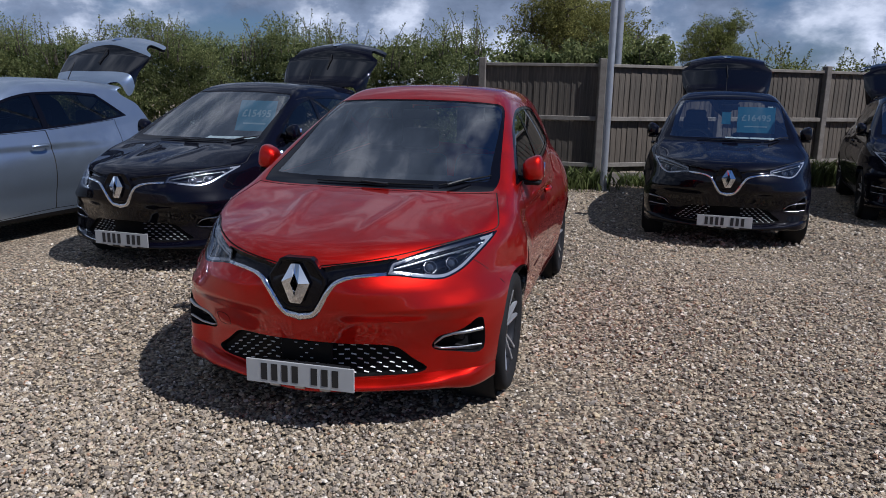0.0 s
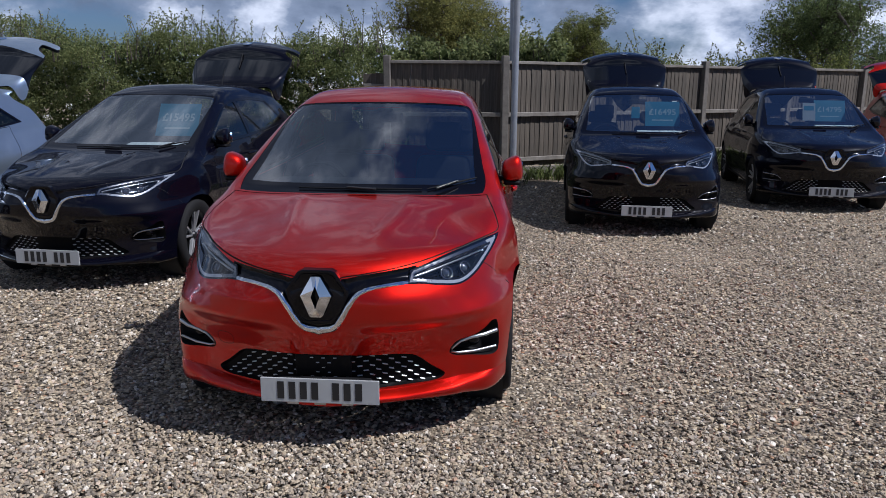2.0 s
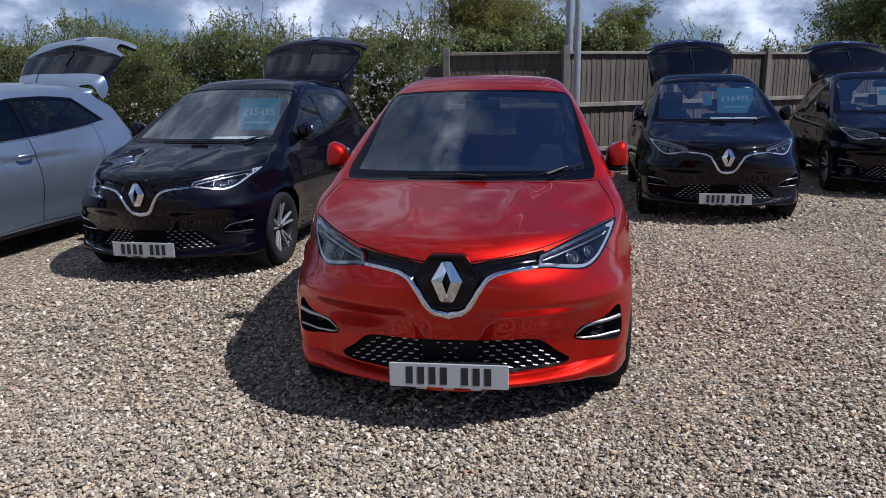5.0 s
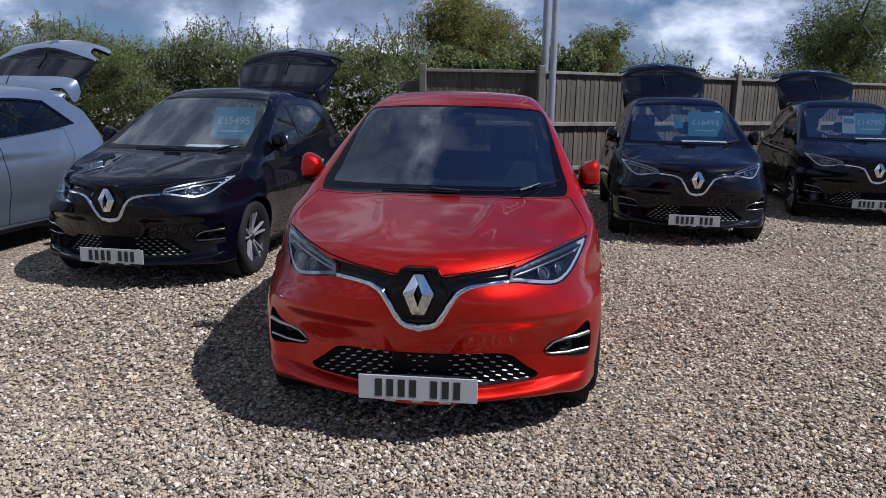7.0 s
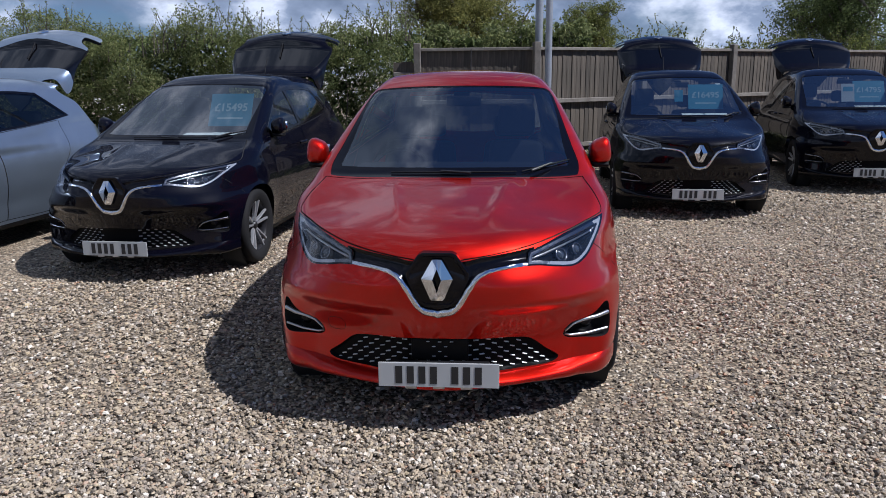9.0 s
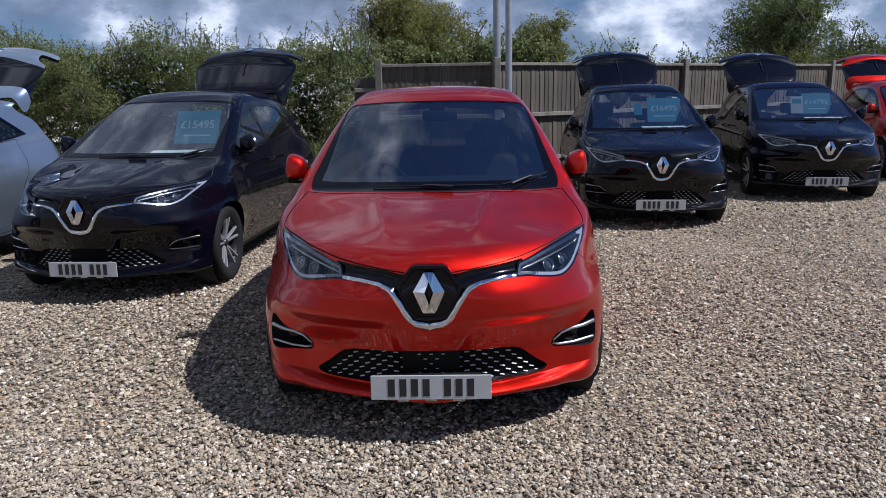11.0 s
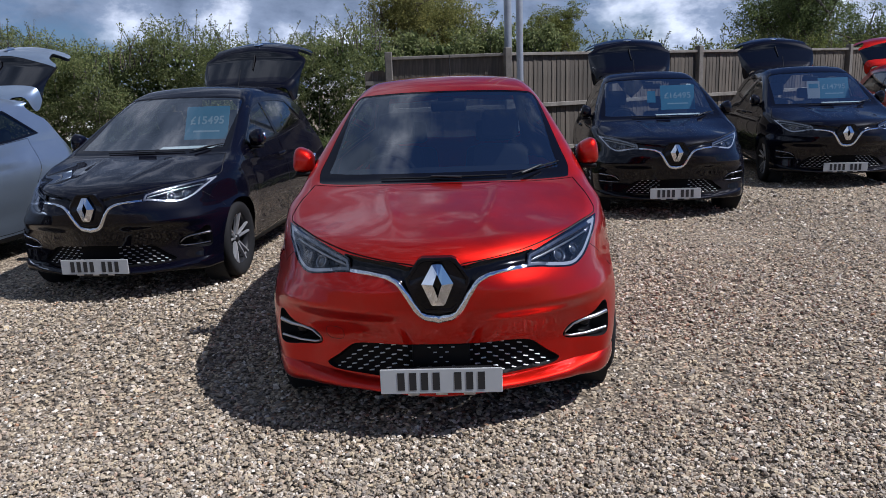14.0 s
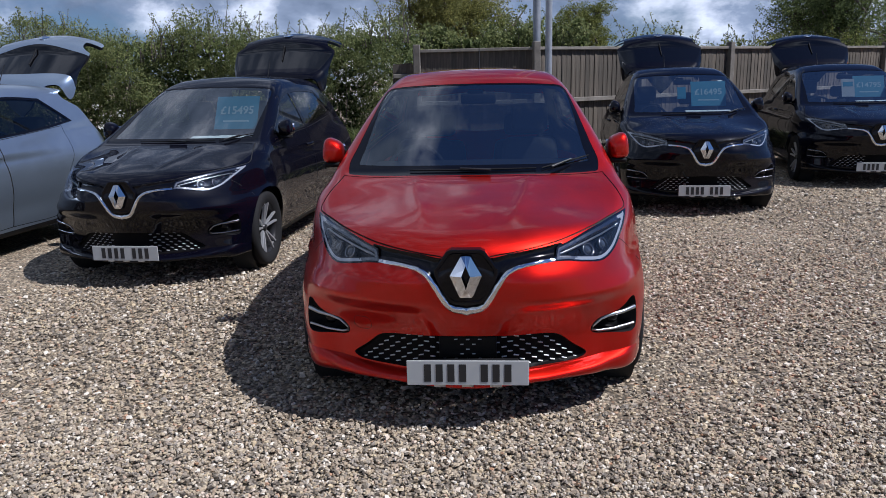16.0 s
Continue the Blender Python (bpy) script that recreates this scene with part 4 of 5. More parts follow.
def emblem_mesh(w, h, d):
    """A hollow chrome lozenge with sloped faces."""
    bm = bmesh.new()
    def ring(sx, sy, z):
        return [bm.verts.new((x * sx, y * sy, z)) for x, y in ((0, 1.0), (0.30, 0.98), (1, 0.05), (0.46, -0.9), (0.34, -1), (-0.34, -1), (-0.46, -0.9), (-1, 0.05), (-0.30, 0.98))]
    def hole(sx, sy, z):
        return [bm.verts.new((x * sx, y * sy, z)) for x, y in ((0, 1), (0.3, 0.64), (0.8, 0.04), (0.25, -0.66), (0.06, -1), (-0.06, -1), (-0.25, -0.66), (-0.8, 0.04), (-0.3, 0.64))]
    a, b, c, e = ring(w, h, 0), ring(w * 0.97, h * 0.97, d * 0.45), hole(w * 0.34, h * 0.55, d), hole(w * 0.24, h * 0.42, 0.002)
    for p, q in ((a, b), (b, c), (c, e)):
        for k in range(9):
            bm.faces.new((p[k], q[k], q[(k + 1) % 9], p[(k + 1) % 9]))
    bmesh.ops.recalc_face_normals(bm, faces=bm.faces)
    return mesh_from("emblem", bm, M["chrome"], False)


EMBLEM = emblem_mesh(0.068, 0.090, 0.024)
TAIL_EMBLEM = emblem_mesh(0.058, 0.072, 0.018)
DASH = mesh_from("grille_dash", block(0.024, 0.0052, 0.007), M["dash"], False, 0.0015, 1)
SMALL_DASH = mesh_from("grille_dash", block(0.015, 0.0038, 0.006), M["dash"], False, 0.001, 1)
PLATE = mesh_from("number_plate", block(0.52, 0.111, 0.007), M["plate"], False, 0.002, 1)
BAR = mesh_from("plate_bar", block(0.030, 0.079, 0.002), M["ink"])
STUD = mesh_from("plate_clip", block(0.05, 0.012, 0.01), M["satin"], False, 0.002, 1)


def mirror_mesh(mat):
    bm = bmesh.new()
    bmesh.ops.create_uvsphere(bm, u_segments=32, v_segments=20, radius=1)
    for v in bm.verts:
        x, y, z = v.co
        p = 3.0
        n = (abs(x) ** p + abs(y) ** p + abs(z) ** p) ** (1 / p)
        x, y, z = x / n, y / n, z / n
        z *= 1 - 0.18 * max(-z, 0) + 0.14 * x
        x -= 0.16 * z
        y = y if y < 0 else y * 0.55
        v.co = (x * 0.065, y * 0.085, z * 0.082 + 0.014 * x)
    return mesh_from("mirror_cap", bm, mat, True)


def seat_meshes():
    back = block(0.46, 0.13, 0.62, (0, 0.08, 0.36))
    for v in back.verts:
        if v.co.z > 0.5:
            v.co.x *= 0.78
            v.co.y += 0.14
    cushion = block(0.48, 0.52, 0.16, (0, -0.18, 0.05))
    rest = block(0.25, 0.10, 0.19, (0, 0.25, 0.80))
    return (mesh_from("backrest", back, M["seat"], True, 0.05, 4), mesh_from("cushion", cushion, M["seat"], True, 0.05, 4), mesh_from("headrest", rest, M["seat"], True, 0.04, 4))


SEAT = seat_meshes()


def wheel_ring():
    v, f = rod([(0.18 * math.cos(a), 0.0, 0.18 * math.sin(a)) for a in np.linspace(0, 2 * math.pi, 40)], 0.014, 8)
    return mesh_of("steering_wheel", v, f, M["trim"])


STEER = wheel_ring()
def on_screen(x, z, lift):
    lo, hi = 0.6, 1.5
    for _ in range(30):
        mid = (lo + hi) / 2
        lo, hi = (lo, mid) if car_field(np.array([[x, mid, z]]))[0] < 0 else (mid, hi)
    return (x, hi - lift, z + 0.4 * lift)


def wiper_meshes(a, b, root, grip):
    """A blade that lies on the glass from a to b, and the arm from its root to the blade's middle."""
    line = lambda p, q, n: [(p[0] + (q[0] - p[0]) * k, p[1] + (q[1] - p[1]) * k) for k in np.linspace(0, 1, n)]
    blade = [on_screen(x, z, 0.009) for x, z in line(a, b, 14)]
    arm = [on_screen(x, z, 0.026) for x, z in line(root, grip, 8)]
    v, f = rod(blade, lambda k: 0.0065 - 0.003 * abs(2 * k - 1), 6)
    w, g = rod(arm, lambda k: 0.009 - 0.004 * k, 6, 0.8)
    return mesh_of("wiper", v, f, M["plastic"]), mesh_of("wiper_arm", w, g, M["wiper"])


M["wiper"] = material("satin black paint", (0.02, 0.02, 0.021), 0.35)
WIPER = [wiper_meshes((-0.33, 1.020), (0.34, 1.022), (0.10, 1.016), (-0.06, 1.024)), wiper_meshes((0.37, 1.022), (0.63, 1.070), (0.42, 1.022), (0.53, 1.054))]


def on_tail(x, z, lift):
    """A point that far behind the tail at x, z."""
    lo, hi = 3.2, 4.4
    for _ in range(40):
        mid = (lo + hi) / 2
        lo, hi = (mid, hi) if car_field(np.array([[x, mid, z]]))[0] < 0 else (lo, mid)
    p = np.array([[x, lo, z]])
    return (p + car_normals(p) * lift)[0]


def tail_turn(p, angle, hinge=(3.60, 1.475)):
    """Swings points about the tailgate's hinge."""
    y, z = p[:, 1] - hinge[0], p[:, 2] - hinge[1]
    c, s = math.cos(angle), math.sin(angle)
    q = p.copy()
    q[:, 1], q[:, 2] = hinge[0] + c * y - s * z, hinge[1] + s * y + c * z
    return q


def car_meshes(colour, opened):
    """The meshes of one kind of car."""
    c = M[colour]
    out = []
    add = lambda name, me, under=None, label="": out.append((name, me, under, label, None))
    add("body", whole("body", c))
    add("bonnet", whole("bonnet", c))
    add("bonnet_gap", whole("bonnet_gap", M["gap"], lambda ids, p: np.full(len(p), -0.004)))
    add("windscreen", whole("windscreen", M["windscreen"], lambda ids, p: np.full(len(p), -0.003)))
    add("windscreen_seal", whole("windscreen_seal", M["gloss"], lambda ids, p: np.full(len(p), -0.002)))
    add("upper_grille", whole("band", M["gloss"], sunk("band", 0.012, 0.014)))
    add("chrome_strip", whole("chrome_vee", M["chrome"], lambda ids, p: 0.010 * step(np.minimum(-V["vee"][ids], V["band"][ids] + 0.0), -0.001, 0.006)))
    add("emblem_panel", whole("hexagon", M["gloss"], lambda ids, p: 0.0015 * step(-V["hexagon"][ids], 0, 0.012)))
    add("lower_grille", whole("grille", M["mesh"], sunk("grille", 0.008, 0.022)))
    for s in (1, -1):
        add("front_door", side("front_door", c, s))
        add("rear_door", side("rear_door", c, s))
        add("door_gap", side("door_gap", M["gap"], s, lambda ids, p: np.full(len(p), -0.005)))
        add("window_seal", side("window_seal", M["gloss"], s, lambda ids, p: np.full(len(p), -0.002)))
        add("front_side_window", side("glass_front", M["window"], s, lambda ids, p: np.full(len(p), -0.006)))
        add("rear_side_window", side("glass_rear", M["window"], s, lambda ids, p: np.full(len(p), -0.006)))
        add("sill", side("sill", M["plastic"], s))
        add("fog_lamp_recess", side("fog", M["plastic"], s, sunk("fog", 0.010, 0.075)))
    # lamps
    add("lining", lining())
    if not opened:
        add("tailgate", whole("hatch", c))
        add("tailgate_gap", whole("hatch_gap", M["gap"], lambda ids, p: np.full(len(p), -0.004)))
        add("rear_window", whole("rear_window", M["rear_glass"]), "tailgate")
    else:
        turn = radians(98)
        for name, keys, mat, inner in (("tailgate", ("hatch", "hatch_gap"), c, False), ("tailgate_lining", ("hatch", "hatch_gap", "rear_window"), M["plastic"], True), ("rear_window", ("rear_window",), M["dark_glass"], False)):
            keep = np.any([R[k] for k in keys], axis=0)
            p, t, n = region(keep)
            P, T, N = both_sides(p, t, n)
            if inner:
                P, T, N = P - N * 0.035, T[:, ::-1], -N
            z0 = np.zeros_like(N)
            z0[:] = N
            N2 = tail_turn(z0 + np.array([0, 3.60, 1.475]), turn) - np.array([0, 3.60, 1.475])
            add(name, mesh_of(name, tail_turn(P, turn), T, mat, N2), None if name == "tailgate" else "tailgate")
    return out


def lining():
    keep = (R["body"] | R["windscreen_seal"] | R["window_seal"] | R["front_door"] | R["rear_door"]) & (HC[:, 2] > 0.84) & (HC[:, 1] > 0.98)
    p, t, n = region(keep)
    P, T, N = both_sides(p, t, n)
    return mesh_of("lining", P - N * 0.028, T[:, ::-1], M["trim"], -N)


def lamp_meshes(s):
    """The lens, the bowl and the light guide of a headlamp."""
    ids = np.unique(HT[R["headlight"]])
    depth = sunk("headlight", 0.022, 0.05)
    lens = side("headlight", M["lens"], s, lambda i, p: np.full(len(p), 0.001))
    keep = R["headlight"]
    rim = keep & (D["headlight"] > -0.008)
    x, z = HC[:, 0], HC[:, 2]
    guide = keep & (D["headlight"] <= -0.008) & (D["headlight"] > -0.020) & ((z < 0.70 + (x - 0.37) * 0.42) | (x > 0.70))
    upper = keep & (D["headlight"] <= -0.008) & (D["headlight"] > -0.020) & ~guide
    bowl = keep & (D["headlight"] <= -0.020)
    res = []
    for name, m, mat in (("lamp_rim", rim, M["gloss"]), ("light_guide", guide, M["drl"]), ("upper_trim", upper, M["gunmetal"]), ("bowl", bowl, M["lamp_bowl"])):
        R["tmp"] = m
        res.append((name, side("tmp", mat, s, (lambda i, p: -0.004 - 0.045 * step(-V["headlight"][i], 0.018, 0.045)))))
    return lens, res


LAMPS = {s: lamp_meshes(s) for s in (1, -1)}


def ball(r, mat, name, sy=1.0):
    bm = bmesh.new()
    bmesh.ops.create_uvsphere(bm, u_segments=20, v_segments=12, radius=r)
    for v in bm.verts:
        v.co.z *= sy
    return mesh_from(name, bm, mat, True)


def lamp_blade(s):
    """The bright blade across a headlamp, above its projectors."""
    pts = []
    for x, z in ((0.392, 0.768), (0.45, 0.779), (0.53, 0.797), (0.61, 0.812), (0.685, 0.822), (0.705, 0.812)):
        q, n = on_front(x, z, -0.018)
        pts.append((q.x * s, q.y, q.z))
    v, f = rod(pts, lambda k: 0.0065 - 0.003 * k, 6)
    return mesh_of("lamp_blade", v, f, M["satin"])


BLADES = {s: lamp_blade(s) for s in (1, -1)}
EYE_BALL = ball(0.026, M["projector"], "projector")
FOG_BULB = ball(0.028, M["gloss"], "fog_bulb", 0.4)
EYE_RING = mesh_of("projector_ring", *rod([(0.033 * math.cos(a), 0.028 * math.sin(a), 0) for a in np.linspace(0, 2 * math.pi, 28)], 0.004, 6), M["gunmetal"])


def fog_trim(s, mat):
    """The bright U round a fog lamp."""
    line = [(0.758, 0.468), (0.70, 0.462), (0.64, 0.455), (0.595, 0.440), (0.557, 0.408), (0.556, 0.391), (0.585, 0.381), (0.66, 0.384), (0.758, 0.392)]
    line = [(x, z - 0.008) for x, z in line]
    pts = []
    for x, z in line:
        q, n = on_front(x, z, -0.004)
        pts.append((q.x * s, q.y, q.z))
    v, f = rod(pts, lambda s: 0.0105 - 0.0045 * min(1, s / 0.45), 8)
    return mesh_of("fog_trim", v, f, mat)


FOG_TRIM = {(s, b): fog_trim(s, M["gunmetal"] if b else M["satin"]) for s in (1, -1) for b in (True, False)}
def seam_mesh(name, line, s, r=0.0018):
    """A fine dark line on the nose or flank through (x, z) points."""
    pts = []
    for x, z in line:
        q, n = on_front(x, z, 0.0002)
        pts.append((q.x * s, q.y, q.z))
    v, f = rod(pts, r, 5)
    return mesh_of(name, v, f, M["gap"])


def lip_points():
    """The blade along the bottom of the bumper, rising to the wheel arches."""
    rings = []
    for x in np.linspace(0, 0.80, 49):
        z = float(lip_line(x))
        q, n = on_front(x, z)
        d = Vector((n.x if x > 1e-6 else 0, n.y, 0)).normalized()
        k = (0.85 + 0.10 * step(x, 0.15, 0.4)) * (1 - 0.92 * step(x, 0.52, 0.80))
        ring = []
        for o, u in ((-0.030, 0.034), (0.004, 0.027), (0.026, 0.019), (0.050, 0.008), (0.058, 0.001), (0.061, -0.010), (0.058, -0.024), (0.046, -0.036), (0.020, -0.045), (-0.030, -0.048)):
            o = o * k if o > 0 else o
            ring.append((q.x + d.x * o, q.y + d.y * o, z + u * (1 if u > 0 else 0.6 + 0.8 * step(x, 0.3, 0.75))))
        rings.append(ring)
    half = np.array(rings)
    return np.concatenate((half[:0:-1] * (-1, 1, 1), half))


def lip_mesh(mat, v):
    n, m = v.shape[:2]
    i = (np.arange(n - 1)[:, None] * m + np.arange(m - 1)[None, :]).ravel()
    return mesh_of("bumper_lip", v.reshape(-1, 3), np.stack((i, i + 1, i + m + 1, i + m), 1), mat)


LIP = lip_points()
LIPS = {k: lip_mesh(M[k], LIP) for k in ("red", "black", "silver")}


def plaque():
    """The raised black slab behind the emblem, with a stepped edge."""
    half = [(0.060, 0.815), (0.080, 0.806), (0.132, 0.732), (0.131, 0.702), (0.082, 0.602), (0.058, 0.580)]
    low, high = on_front(0.0, 0.60, 0.004)[0].y, on_front(0.0, 0.74, 0.004)[0].y
    rings = []
    for grow, back in ((0.000, 0.05), (0.000, 0.003), (-0.004, 0.0), (-0.013, 0.0), (-0.017, 0.004)):
        ring = []
        for x, z in half + [(-x, z) for x, z in reversed(half)]:
            k = 1 + grow / 0.115
            x, z = x * k, 0.697 + (z - 0.697) * k
            ring.append((x, low + (z - 0.60) / 0.14 * (high - low) + back, z))
        rings.append(ring)
    n = len(rings[0])
    v = np.array([q for ring in rings for q in ring])
    bm = bmesh.new()
    vs = [bm.verts.new(q) for q in v]
    for r in range(len(rings) - 1):
        for i in range(n):
            bm.faces.new((vs[r * n + i], vs[r * n + (i + 1) % n], vs[(r + 1) * n + (i + 1) % n], vs[(r + 1) * n + i]))
    bm.faces.new(vs[-n:])
    bmesh.ops.recalc_face_normals(bm, faces=bm.faces)
    return mesh_from("plaque", bm, M["gloss"], False)


PLAQUE = plaque()
SEAMS = {s: seam_mesh("bumper_seam", [(0.690, 0.765), (0.72, 0.738), (0.756, 0.694), (0.785, 0.660), (0.812, 0.625)], s) for s in (1, -1)}
TOW = seam_mesh("tow_cover_seam", [(0.476 + 0.042 * (abs(math.cos(a)) ** 0.7) * math.copysign(1, math.cos(a)), 0.441 + 0.034 * (abs(math.sin(a)) ** 0.7) * math.copysign(1, math.sin(a))) for a in np.linspace(0, 2 * math.pi, 33)], -1, 0.0011)
AERIAL = mesh_of("aerial", *rod([(0, 3.30, 1.525), (0, 3.36, 1.62), (0, 3.43, 1.73)], lambda s: 0.006 - 0.003 * s, 6), M["plastic"])
UNDER = mesh_from("underbody", block(1.20, 3.1, 0.16, (0, 2.20, 0.24)), M["plastic"], False, 0.03, 2)
WELL = mesh_of("wheel_well", *(lambda v, f: (v, f[:, ::-1]))(*lathe([(0.05, -0.12), (0.36, -0.12), (0.365, 0.06)], 32)), M["gap"])
DASHBOARD = mesh_from("dashboard", block(1.20, 0.42, 0.14, (0, 1.32, 0.955)), M["trim"], True, 0.05, 3)
FLOOR = mesh_from("cabin_floor", block(1.30, 2.6, 0.06, (0, 2.2, 0.36)), M["trim"])
M["radar"] = material("radar cover plastic", (0.006, 0.006, 0.0065), 0.4)
bsdf(M["radar"]).inputs["Specular IOR Level"].default_value = 0.12
RADAR = mesh_from("radar_panel", block(0.25, 0.012, 0.100, (0, on_front(0, 0.362)[0].y + 0.0235, 0.362)), M["radar"], False, 0.005, 2)
HOLDER = mesh_from("plate_holder", block(0.44, 0.06, 0.085, (0, 0.058, 0.277)), M["plastic"], False, 0.006, 1)
MIRROR_BASE = mesh_from("mirror_base", block(0.105, 0.115, 0.03, (0.0, -0.012, -0.070)), M["plastic"], True, 0.014, 2)
VIEW_MIRROR = mesh_from("interior_mirror", block(0.22, 0.03, 0.065), M["plastic"], True, 0.012, 2)
SENSOR = mesh_from("sensor_housing", block(0.10, 0.10, 0.025), M["plastic"], True, 0.01, 2)
HANDLES = {k: mesh_of("door_handle", *rod([(0.0, -0.09, 0.0), (0.020, -0.07, 0.004), (0.026, 0.0, 0.006), (0.020, 0.07, 0.004), (0.0, 0.09, 0.0)], 0.012, 8, 1.3), M[k]) for k in ("red", "black", "silver")}


def build_car(colour, opened, label, m, group=""):
    car = new("car")
    car.matrix_basis = m
    tagged(car, label, "car", group)
    made = {}
    for name, me, under, lab, at in car_meshes(colour, opened):
        made[name] = part(name, me, made[under] if under else car, lab)
    part("underbody", UNDER, car)
    part("aerial", AERIAL, car)
    part("bumper_lip", LIPS[colour], car)
    part("plaque", PLAQUE, made["emblem_panel"])
    part("tow_cover_seam", TOW, car)
    for s in (1, -1):
        part("bumper_seam", SEAMS[s], car)
    part("dashboard", DASHBOARD, car)
    part("cabin_floor", FLOOR, car)
    for blade, arm in WIPER:
        part("wiper_arm", arm, part("wiper", blade, car))
    cap = mirror_mesh(M[colour])
    arm = mesh_from("mirror_arm", block(0.09, 0.05, 0.03), M["plastic"], True, 0.01, 2)
    glass = mesh_from("mirror_glass", block(0.13, 0.004, 0.09), M["chrome"], True)
    for s in (1, -1):
        mirror = part("door_mirror", cap, car, at=pose(0.826 * s, 1.43, 1.088) @ Matrix.Diagonal((0.92 * s, 1, 0.97, 1)))
        part("mirror_base", MIRROR_BASE, mirror)
        part("mirror_arm", arm, mirror, at=pose(-0.075, 0.0, -0.05))
        part("mirror_glass", glass, mirror, at=pose(0.0, 0.048, 0.0))
        part("door_handle", HANDLES[colour], car, at=pose(0.838 * s, 2.05, 0.90) @ Matrix.Diagonal((s, 1, 1, 1)))
        lens, rest = LAMPS[s]
        lamp = part("headlight", lens, car, "clear lens over a dark reflector")
        for name, me in rest:
            part(name, me, lamp)
        part("lamp_blade", BLADES[s], lamp)
        for x, z in ((0.625, 0.768), (0.545, 0.765)):
            f = facing(x, z, -0.045)
            f.translation.x *= s
            part("projector", EYE_BALL, lamp, at=Matrix.Translation(f.translation))
            g = facing(x, z, -0.026)
            if s < 0:
                g = Matrix.Diagonal((-1, 1, 1, 1)) @ g @ Matrix.Diagonal((-1, 1, 1, 1))
            part("projector_ring", EYE_RING, lamp, at=g)
        fog = part("fog_trim", FOG_TRIM[s, colour == "black"], car, "dark chrome surround" if colour == "black" else "satin silver surround")
        f = facing(0.665, 0.410, -0.040)
        if s < 0:
            f = Matrix.Diagonal((-1, 1, 1, 1)) @ f @ Matrix.Diagonal((-1, 1, 1, 1))
        part("fog_bulb", FOG_BULB, fog, at=f)
        for a in AXLES:
            turn = Matrix.Diagonal((s, 1, 1, 1))
            wheel = part("wheel", TYRE, car, "black tyre on a machined alloy rim", at=pose(0.738 * s, a, WHEEL_Z) @ turn)
            part("rim", RIM, wheel)
            part("hub_cap", HUB, wheel)
            for k in range(10):
                ang = (k // 2) * 72 + (11 if k % 2 else -11)
                part("spoke", SPOKE, wheel, at=pose(0, 0, 0, ang))
            part("wheel_well", WELL, car, at=pose(0.735 * s, a, WHEEL_Z) @ turn)
        seat = part("seat", SEAT[0], car, at=pose(0.36 * s, 2.05, 0.42))
        part("cushion", SEAT[1], seat)
        part("headrest", SEAT[2], seat)
        seat = part("rear_seat", SEAT[0], car, at=pose(0.36 * s, 2.95, 0.40) @ Matrix.Diagonal((1.3, 1, 0.9, 1)))
        part("headrest", SEAT[2], seat)
    part("steering_wheel", STEER, car, at=pose(-0.36, 1.58, 0.93, -28))
    part("interior_mirror", VIEW_MIRROR, car, at=pose(0.02, 1.86, 1.365))
    part("sensor_housing", SENSOR, car, at=pose(0, 1.93, 1.39, 26))
    part("emblem", EMBLEM, car, "chrome lozenge", at=facing(0, 0.703, 0.009))
    grille = made["lower_grille"]
    for r, z in enumerate(np.linspace(0.396, 0.268, 7)):
        reach = 0.385 + (0.394 - z) * 1.02
        for k in range(-14, 15):
            x = (k + 0.5 * (r % 2)) * 0.054
            if abs(x) < reach - 0.012 and not (opened and abs(x) < 0.14):
                g = facing(abs(x), z, -0.018)
                if x < 0:
                    g = Matrix.Diagonal((-1, 1, 1, 1)) @ g @ Matrix.Diagonal((-1, 1, 1, 1))
                part("grille_dash", DASH if abs(x) > 0.14 else SMALL_DASH, grille, at=g @ pose(0, 0, 0, 0, 0, -14 if x > 0.2 else 14 if x < -0.2 else 0))
    if not opened:
        part("radar_panel", RADAR, grille)
    part("plate_holder", HOLDER, car)
    plate = part("number_plate", PLATE, car, "white plate with dark bars", at=pose(0, 0.022, 0.2765, 90))
    for x in (-0.196, -0.146, -0.096, -0.046, 0.046, 0.096, 0.146, 0.0):
        if x:
            part("plate_bar", BAR, plate, at=pose(x + 0.025, 0, 0.004))
    for x in (-0.12, 0.0, 0.12):
        part("plate_clip", STUD, plate, at=pose(x, -0.060, -0.004))
    if opened:
        q = tail_turn(np.array([on_tail(0.0, 0.875, 0.004), on_tail(0.0, 0.875, 0.02)]), radians(98))
        part("tailgate_emblem", TAIL_EMBLEM, made["tailgate"], "chrome lozenge", at=look(q[0], q[0] - (q[1] - q[0]) * 10))
        v, f = rod(tail_turn(np.array([on_tail(x, z, 0.012) for x, z in ((0.0, 1.05), (0.01, 1.15), (0.02, 1.25))]), radians(98)), 0.008, 6)
        part("rear_wiper", mesh_of("rear_wiper", v, f, M["plastic"]), made["tailgate"])
    return car

# ---- cars ----
build_car("red", False, "glossy metallic red electric hatchback, tailgate shut", pose(0, 0, 0))
PLACES = {"d": (-2.64, 2.30, -3.5), "k": (2.30, 4.97, -4.2), "z": (4.90, 6.73, -8)}
at_car = {n: pose(x, y, 0, 0, 0, r) for n, (x, y, r) in PLACES.items()}
dark = build_car("black", True, "glossy black electric hatchback with its tailgate raised", at_car["d"], "black cars")
copy_thing(dark, at_car["k"])
copy_thing(dark, at_car["z"])
build_car("silver", True, "metallic silver electric hatchback with its tailgate raised", pose(-5.21, 1.30, 0, 0, 0, -4.6))
build_car("red", True, "bright red electric hatchback with its tailgate raised", pose(7.68, 8.45, 0, 0, 0, -10))

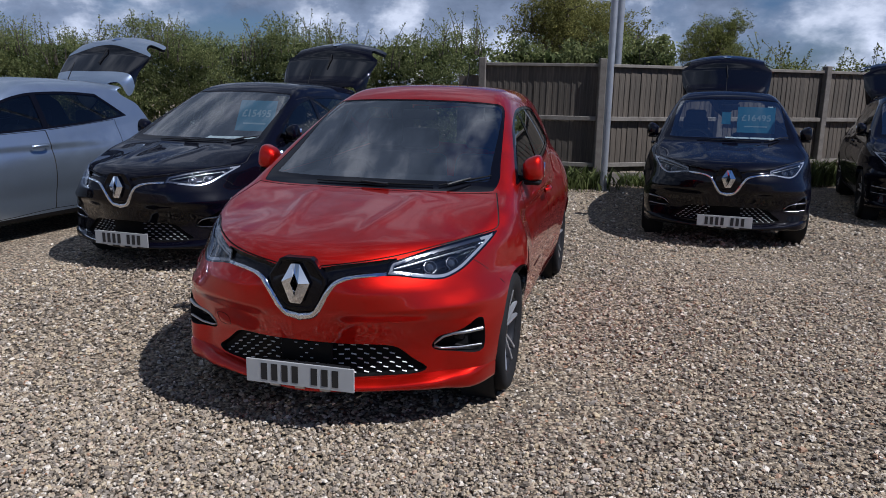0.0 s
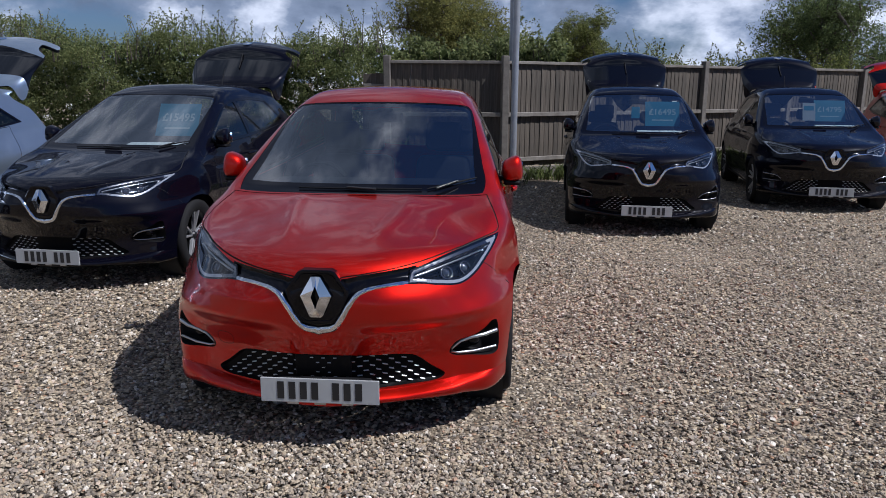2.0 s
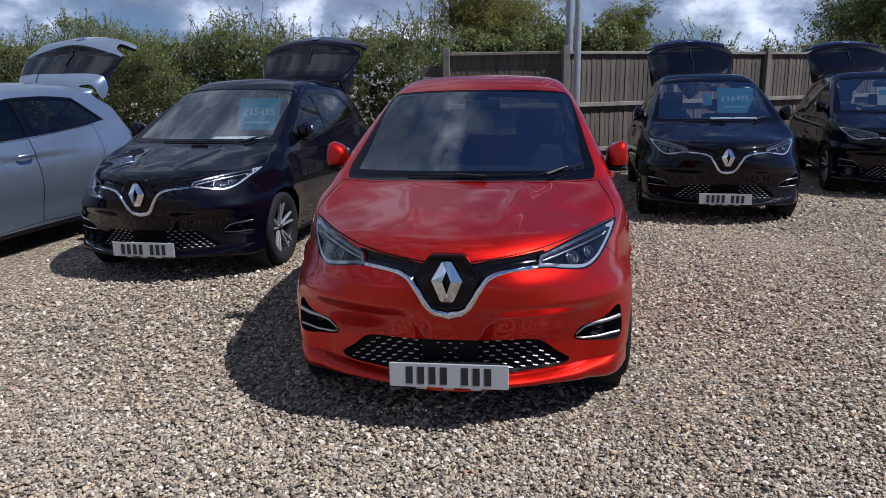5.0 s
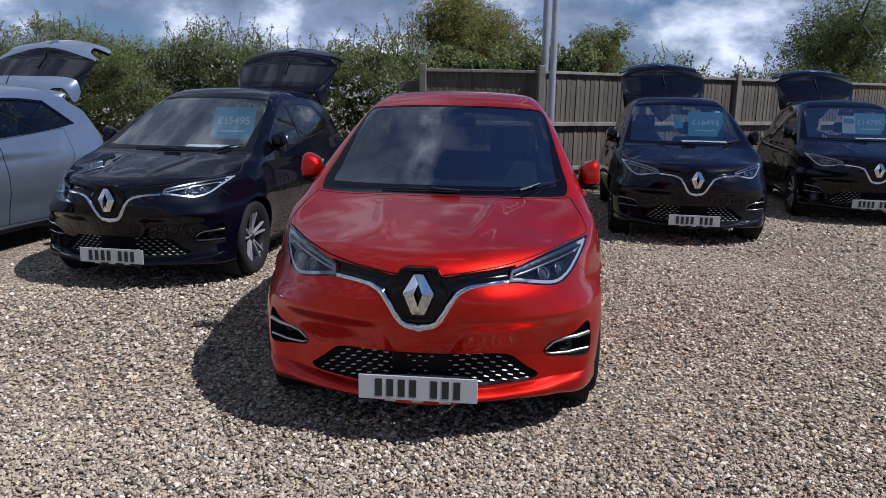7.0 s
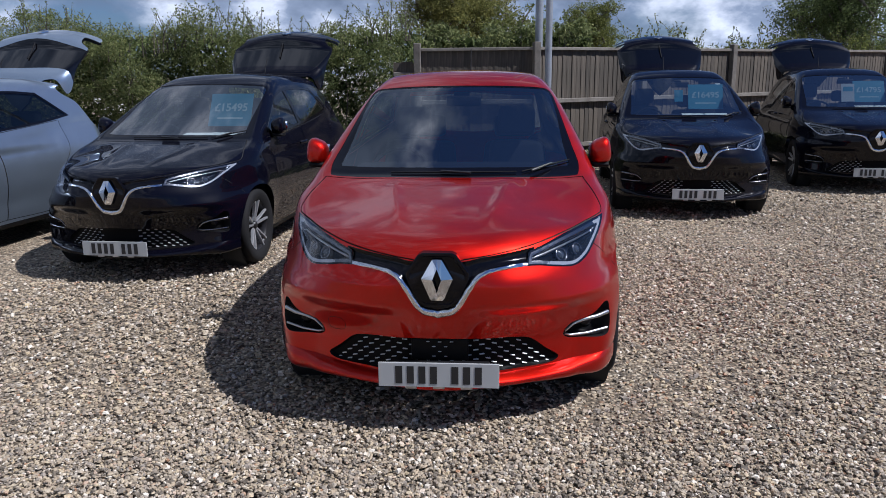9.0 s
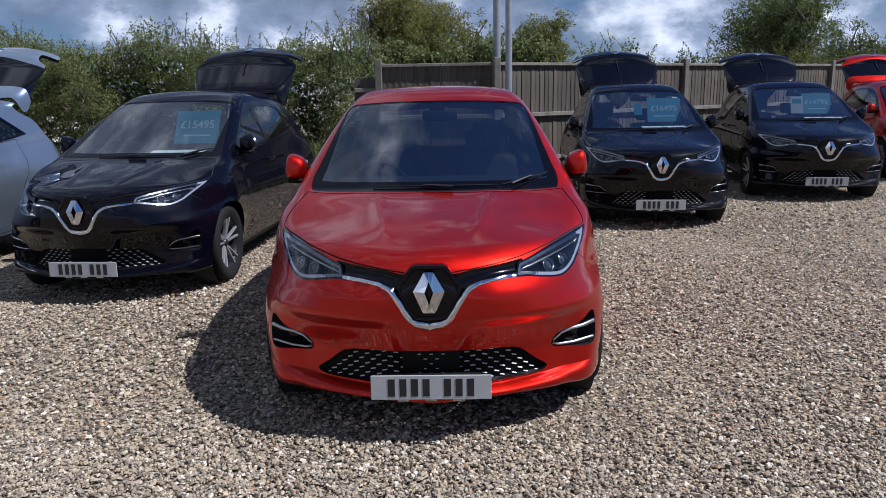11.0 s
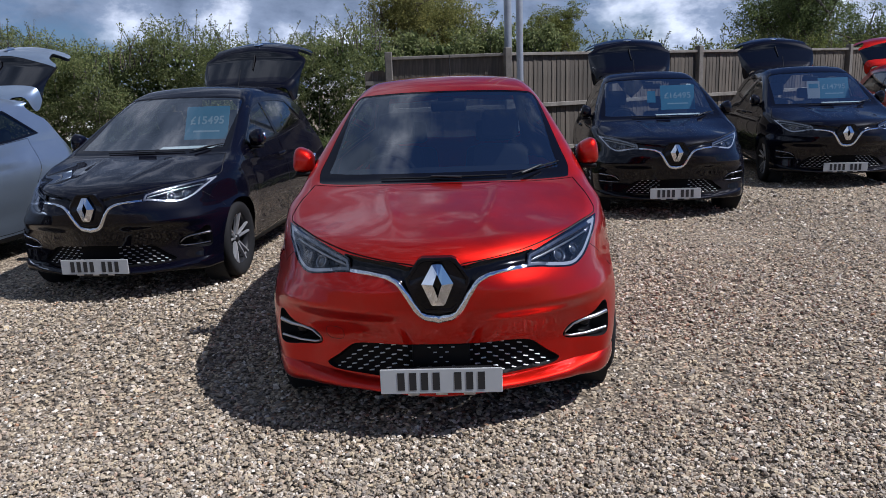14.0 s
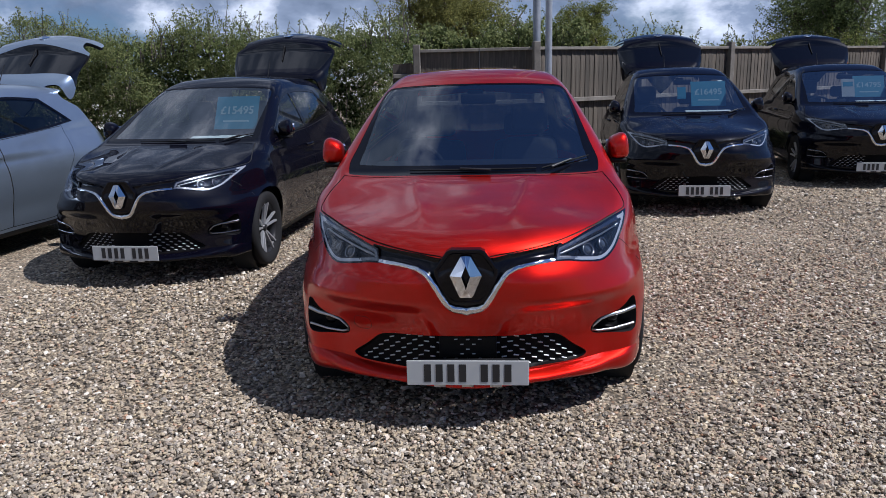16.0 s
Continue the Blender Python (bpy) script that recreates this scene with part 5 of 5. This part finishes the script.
# ---- price cards and papers behind the windscreens ----
CARD = mesh_from("price_card", block(0.41, 0.33, 0.003), M["cyan"], False, 0.001, 1)
SLIM = mesh_from("card", block(0.17, 0.27, 0.003), M["leaflet"], False, 0.001, 1)
PRINT = mesh_from("text_bar", block(0.13, 0.07, 0.001), M["cyan"])
SMALL = mesh_from("card", block(0.10, 0.15, 0.003), M["cyan"], False, 0.001, 1)
SHEET = mesh_from("paper", block(0.25, 0.16, 0.002), M["paper"])
LINE = mesh_from("text_bar", block(0.25, 0.016, 0.001), M["cyan_ink"])


def price_card(car, x, price):
    card = tagged(new("price_card", CARD), "cyan price card with pale figures behind a windscreen", "price card", "price cards")
    card.matrix_basis = at_car[car] @ pose(x, 1.70, 1.225, 62)
    words = bpy.data.curves.new("figures", "FONT")
    words.body, words.size, words.align_x, words.align_y, words.extrude, words.offset = price, 0.108, "CENTER", "CENTER", 0.0008, 0.002
    words.materials.append(M["cyan_ink"])
    f = new("figures", words)
    f.parent, f.matrix_basis = card, pose(0, 0.02, 0.003)
    part("text_bar", LINE, card, at=pose(0, -0.085, 0.002))


price_card("d", 0.27, "\u00a315495")
price_card("k", 0.31, "\u00a316495")
price_card("z", 0.30, "\u00a314795")
for car, me, x, y, z, lab in (("k", SMALL, -0.02, 1.62, 1.24, "small cyan card behind a windscreen"), ("z", SLIM, 0.02, 1.66, 1.21, "pale grey printed card behind a windscreen")):
    card = tagged(new("card", me), lab, "card")
    card.matrix_basis = at_car[car] @ pose(x, y, z, 66)
    if me == SLIM:
        part("text_bar", PRINT, card, at=pose(0, 0.055, 0.002))
for car, x, y, r in (("d", 0.16, 1.20, 4), ("d", 0.37, 1.23, -6), ("k", 0.10, 1.20, 3), ("k", 0.36, 1.22, -4), ("z", 0.14, 1.20, 2), ("z", 0.40, 1.22, -5)):
    tagged(new("paper", SHEET), "white printed sheet lying on a dashboard", "paper", "papers on dashboards").matrix_basis = at_car[car] @ pose(x, y, 1.034, 8, 0, r)
STICKER = mesh_from("sticker", block(0.055, 0.035, 0.001), M["paper"])
tagged(new("sticker", STICKER), "small white sticker inside a windscreen", "sticker").matrix_basis = at_car["k"] @ pose(0.46, 1.80, 1.372, 28)
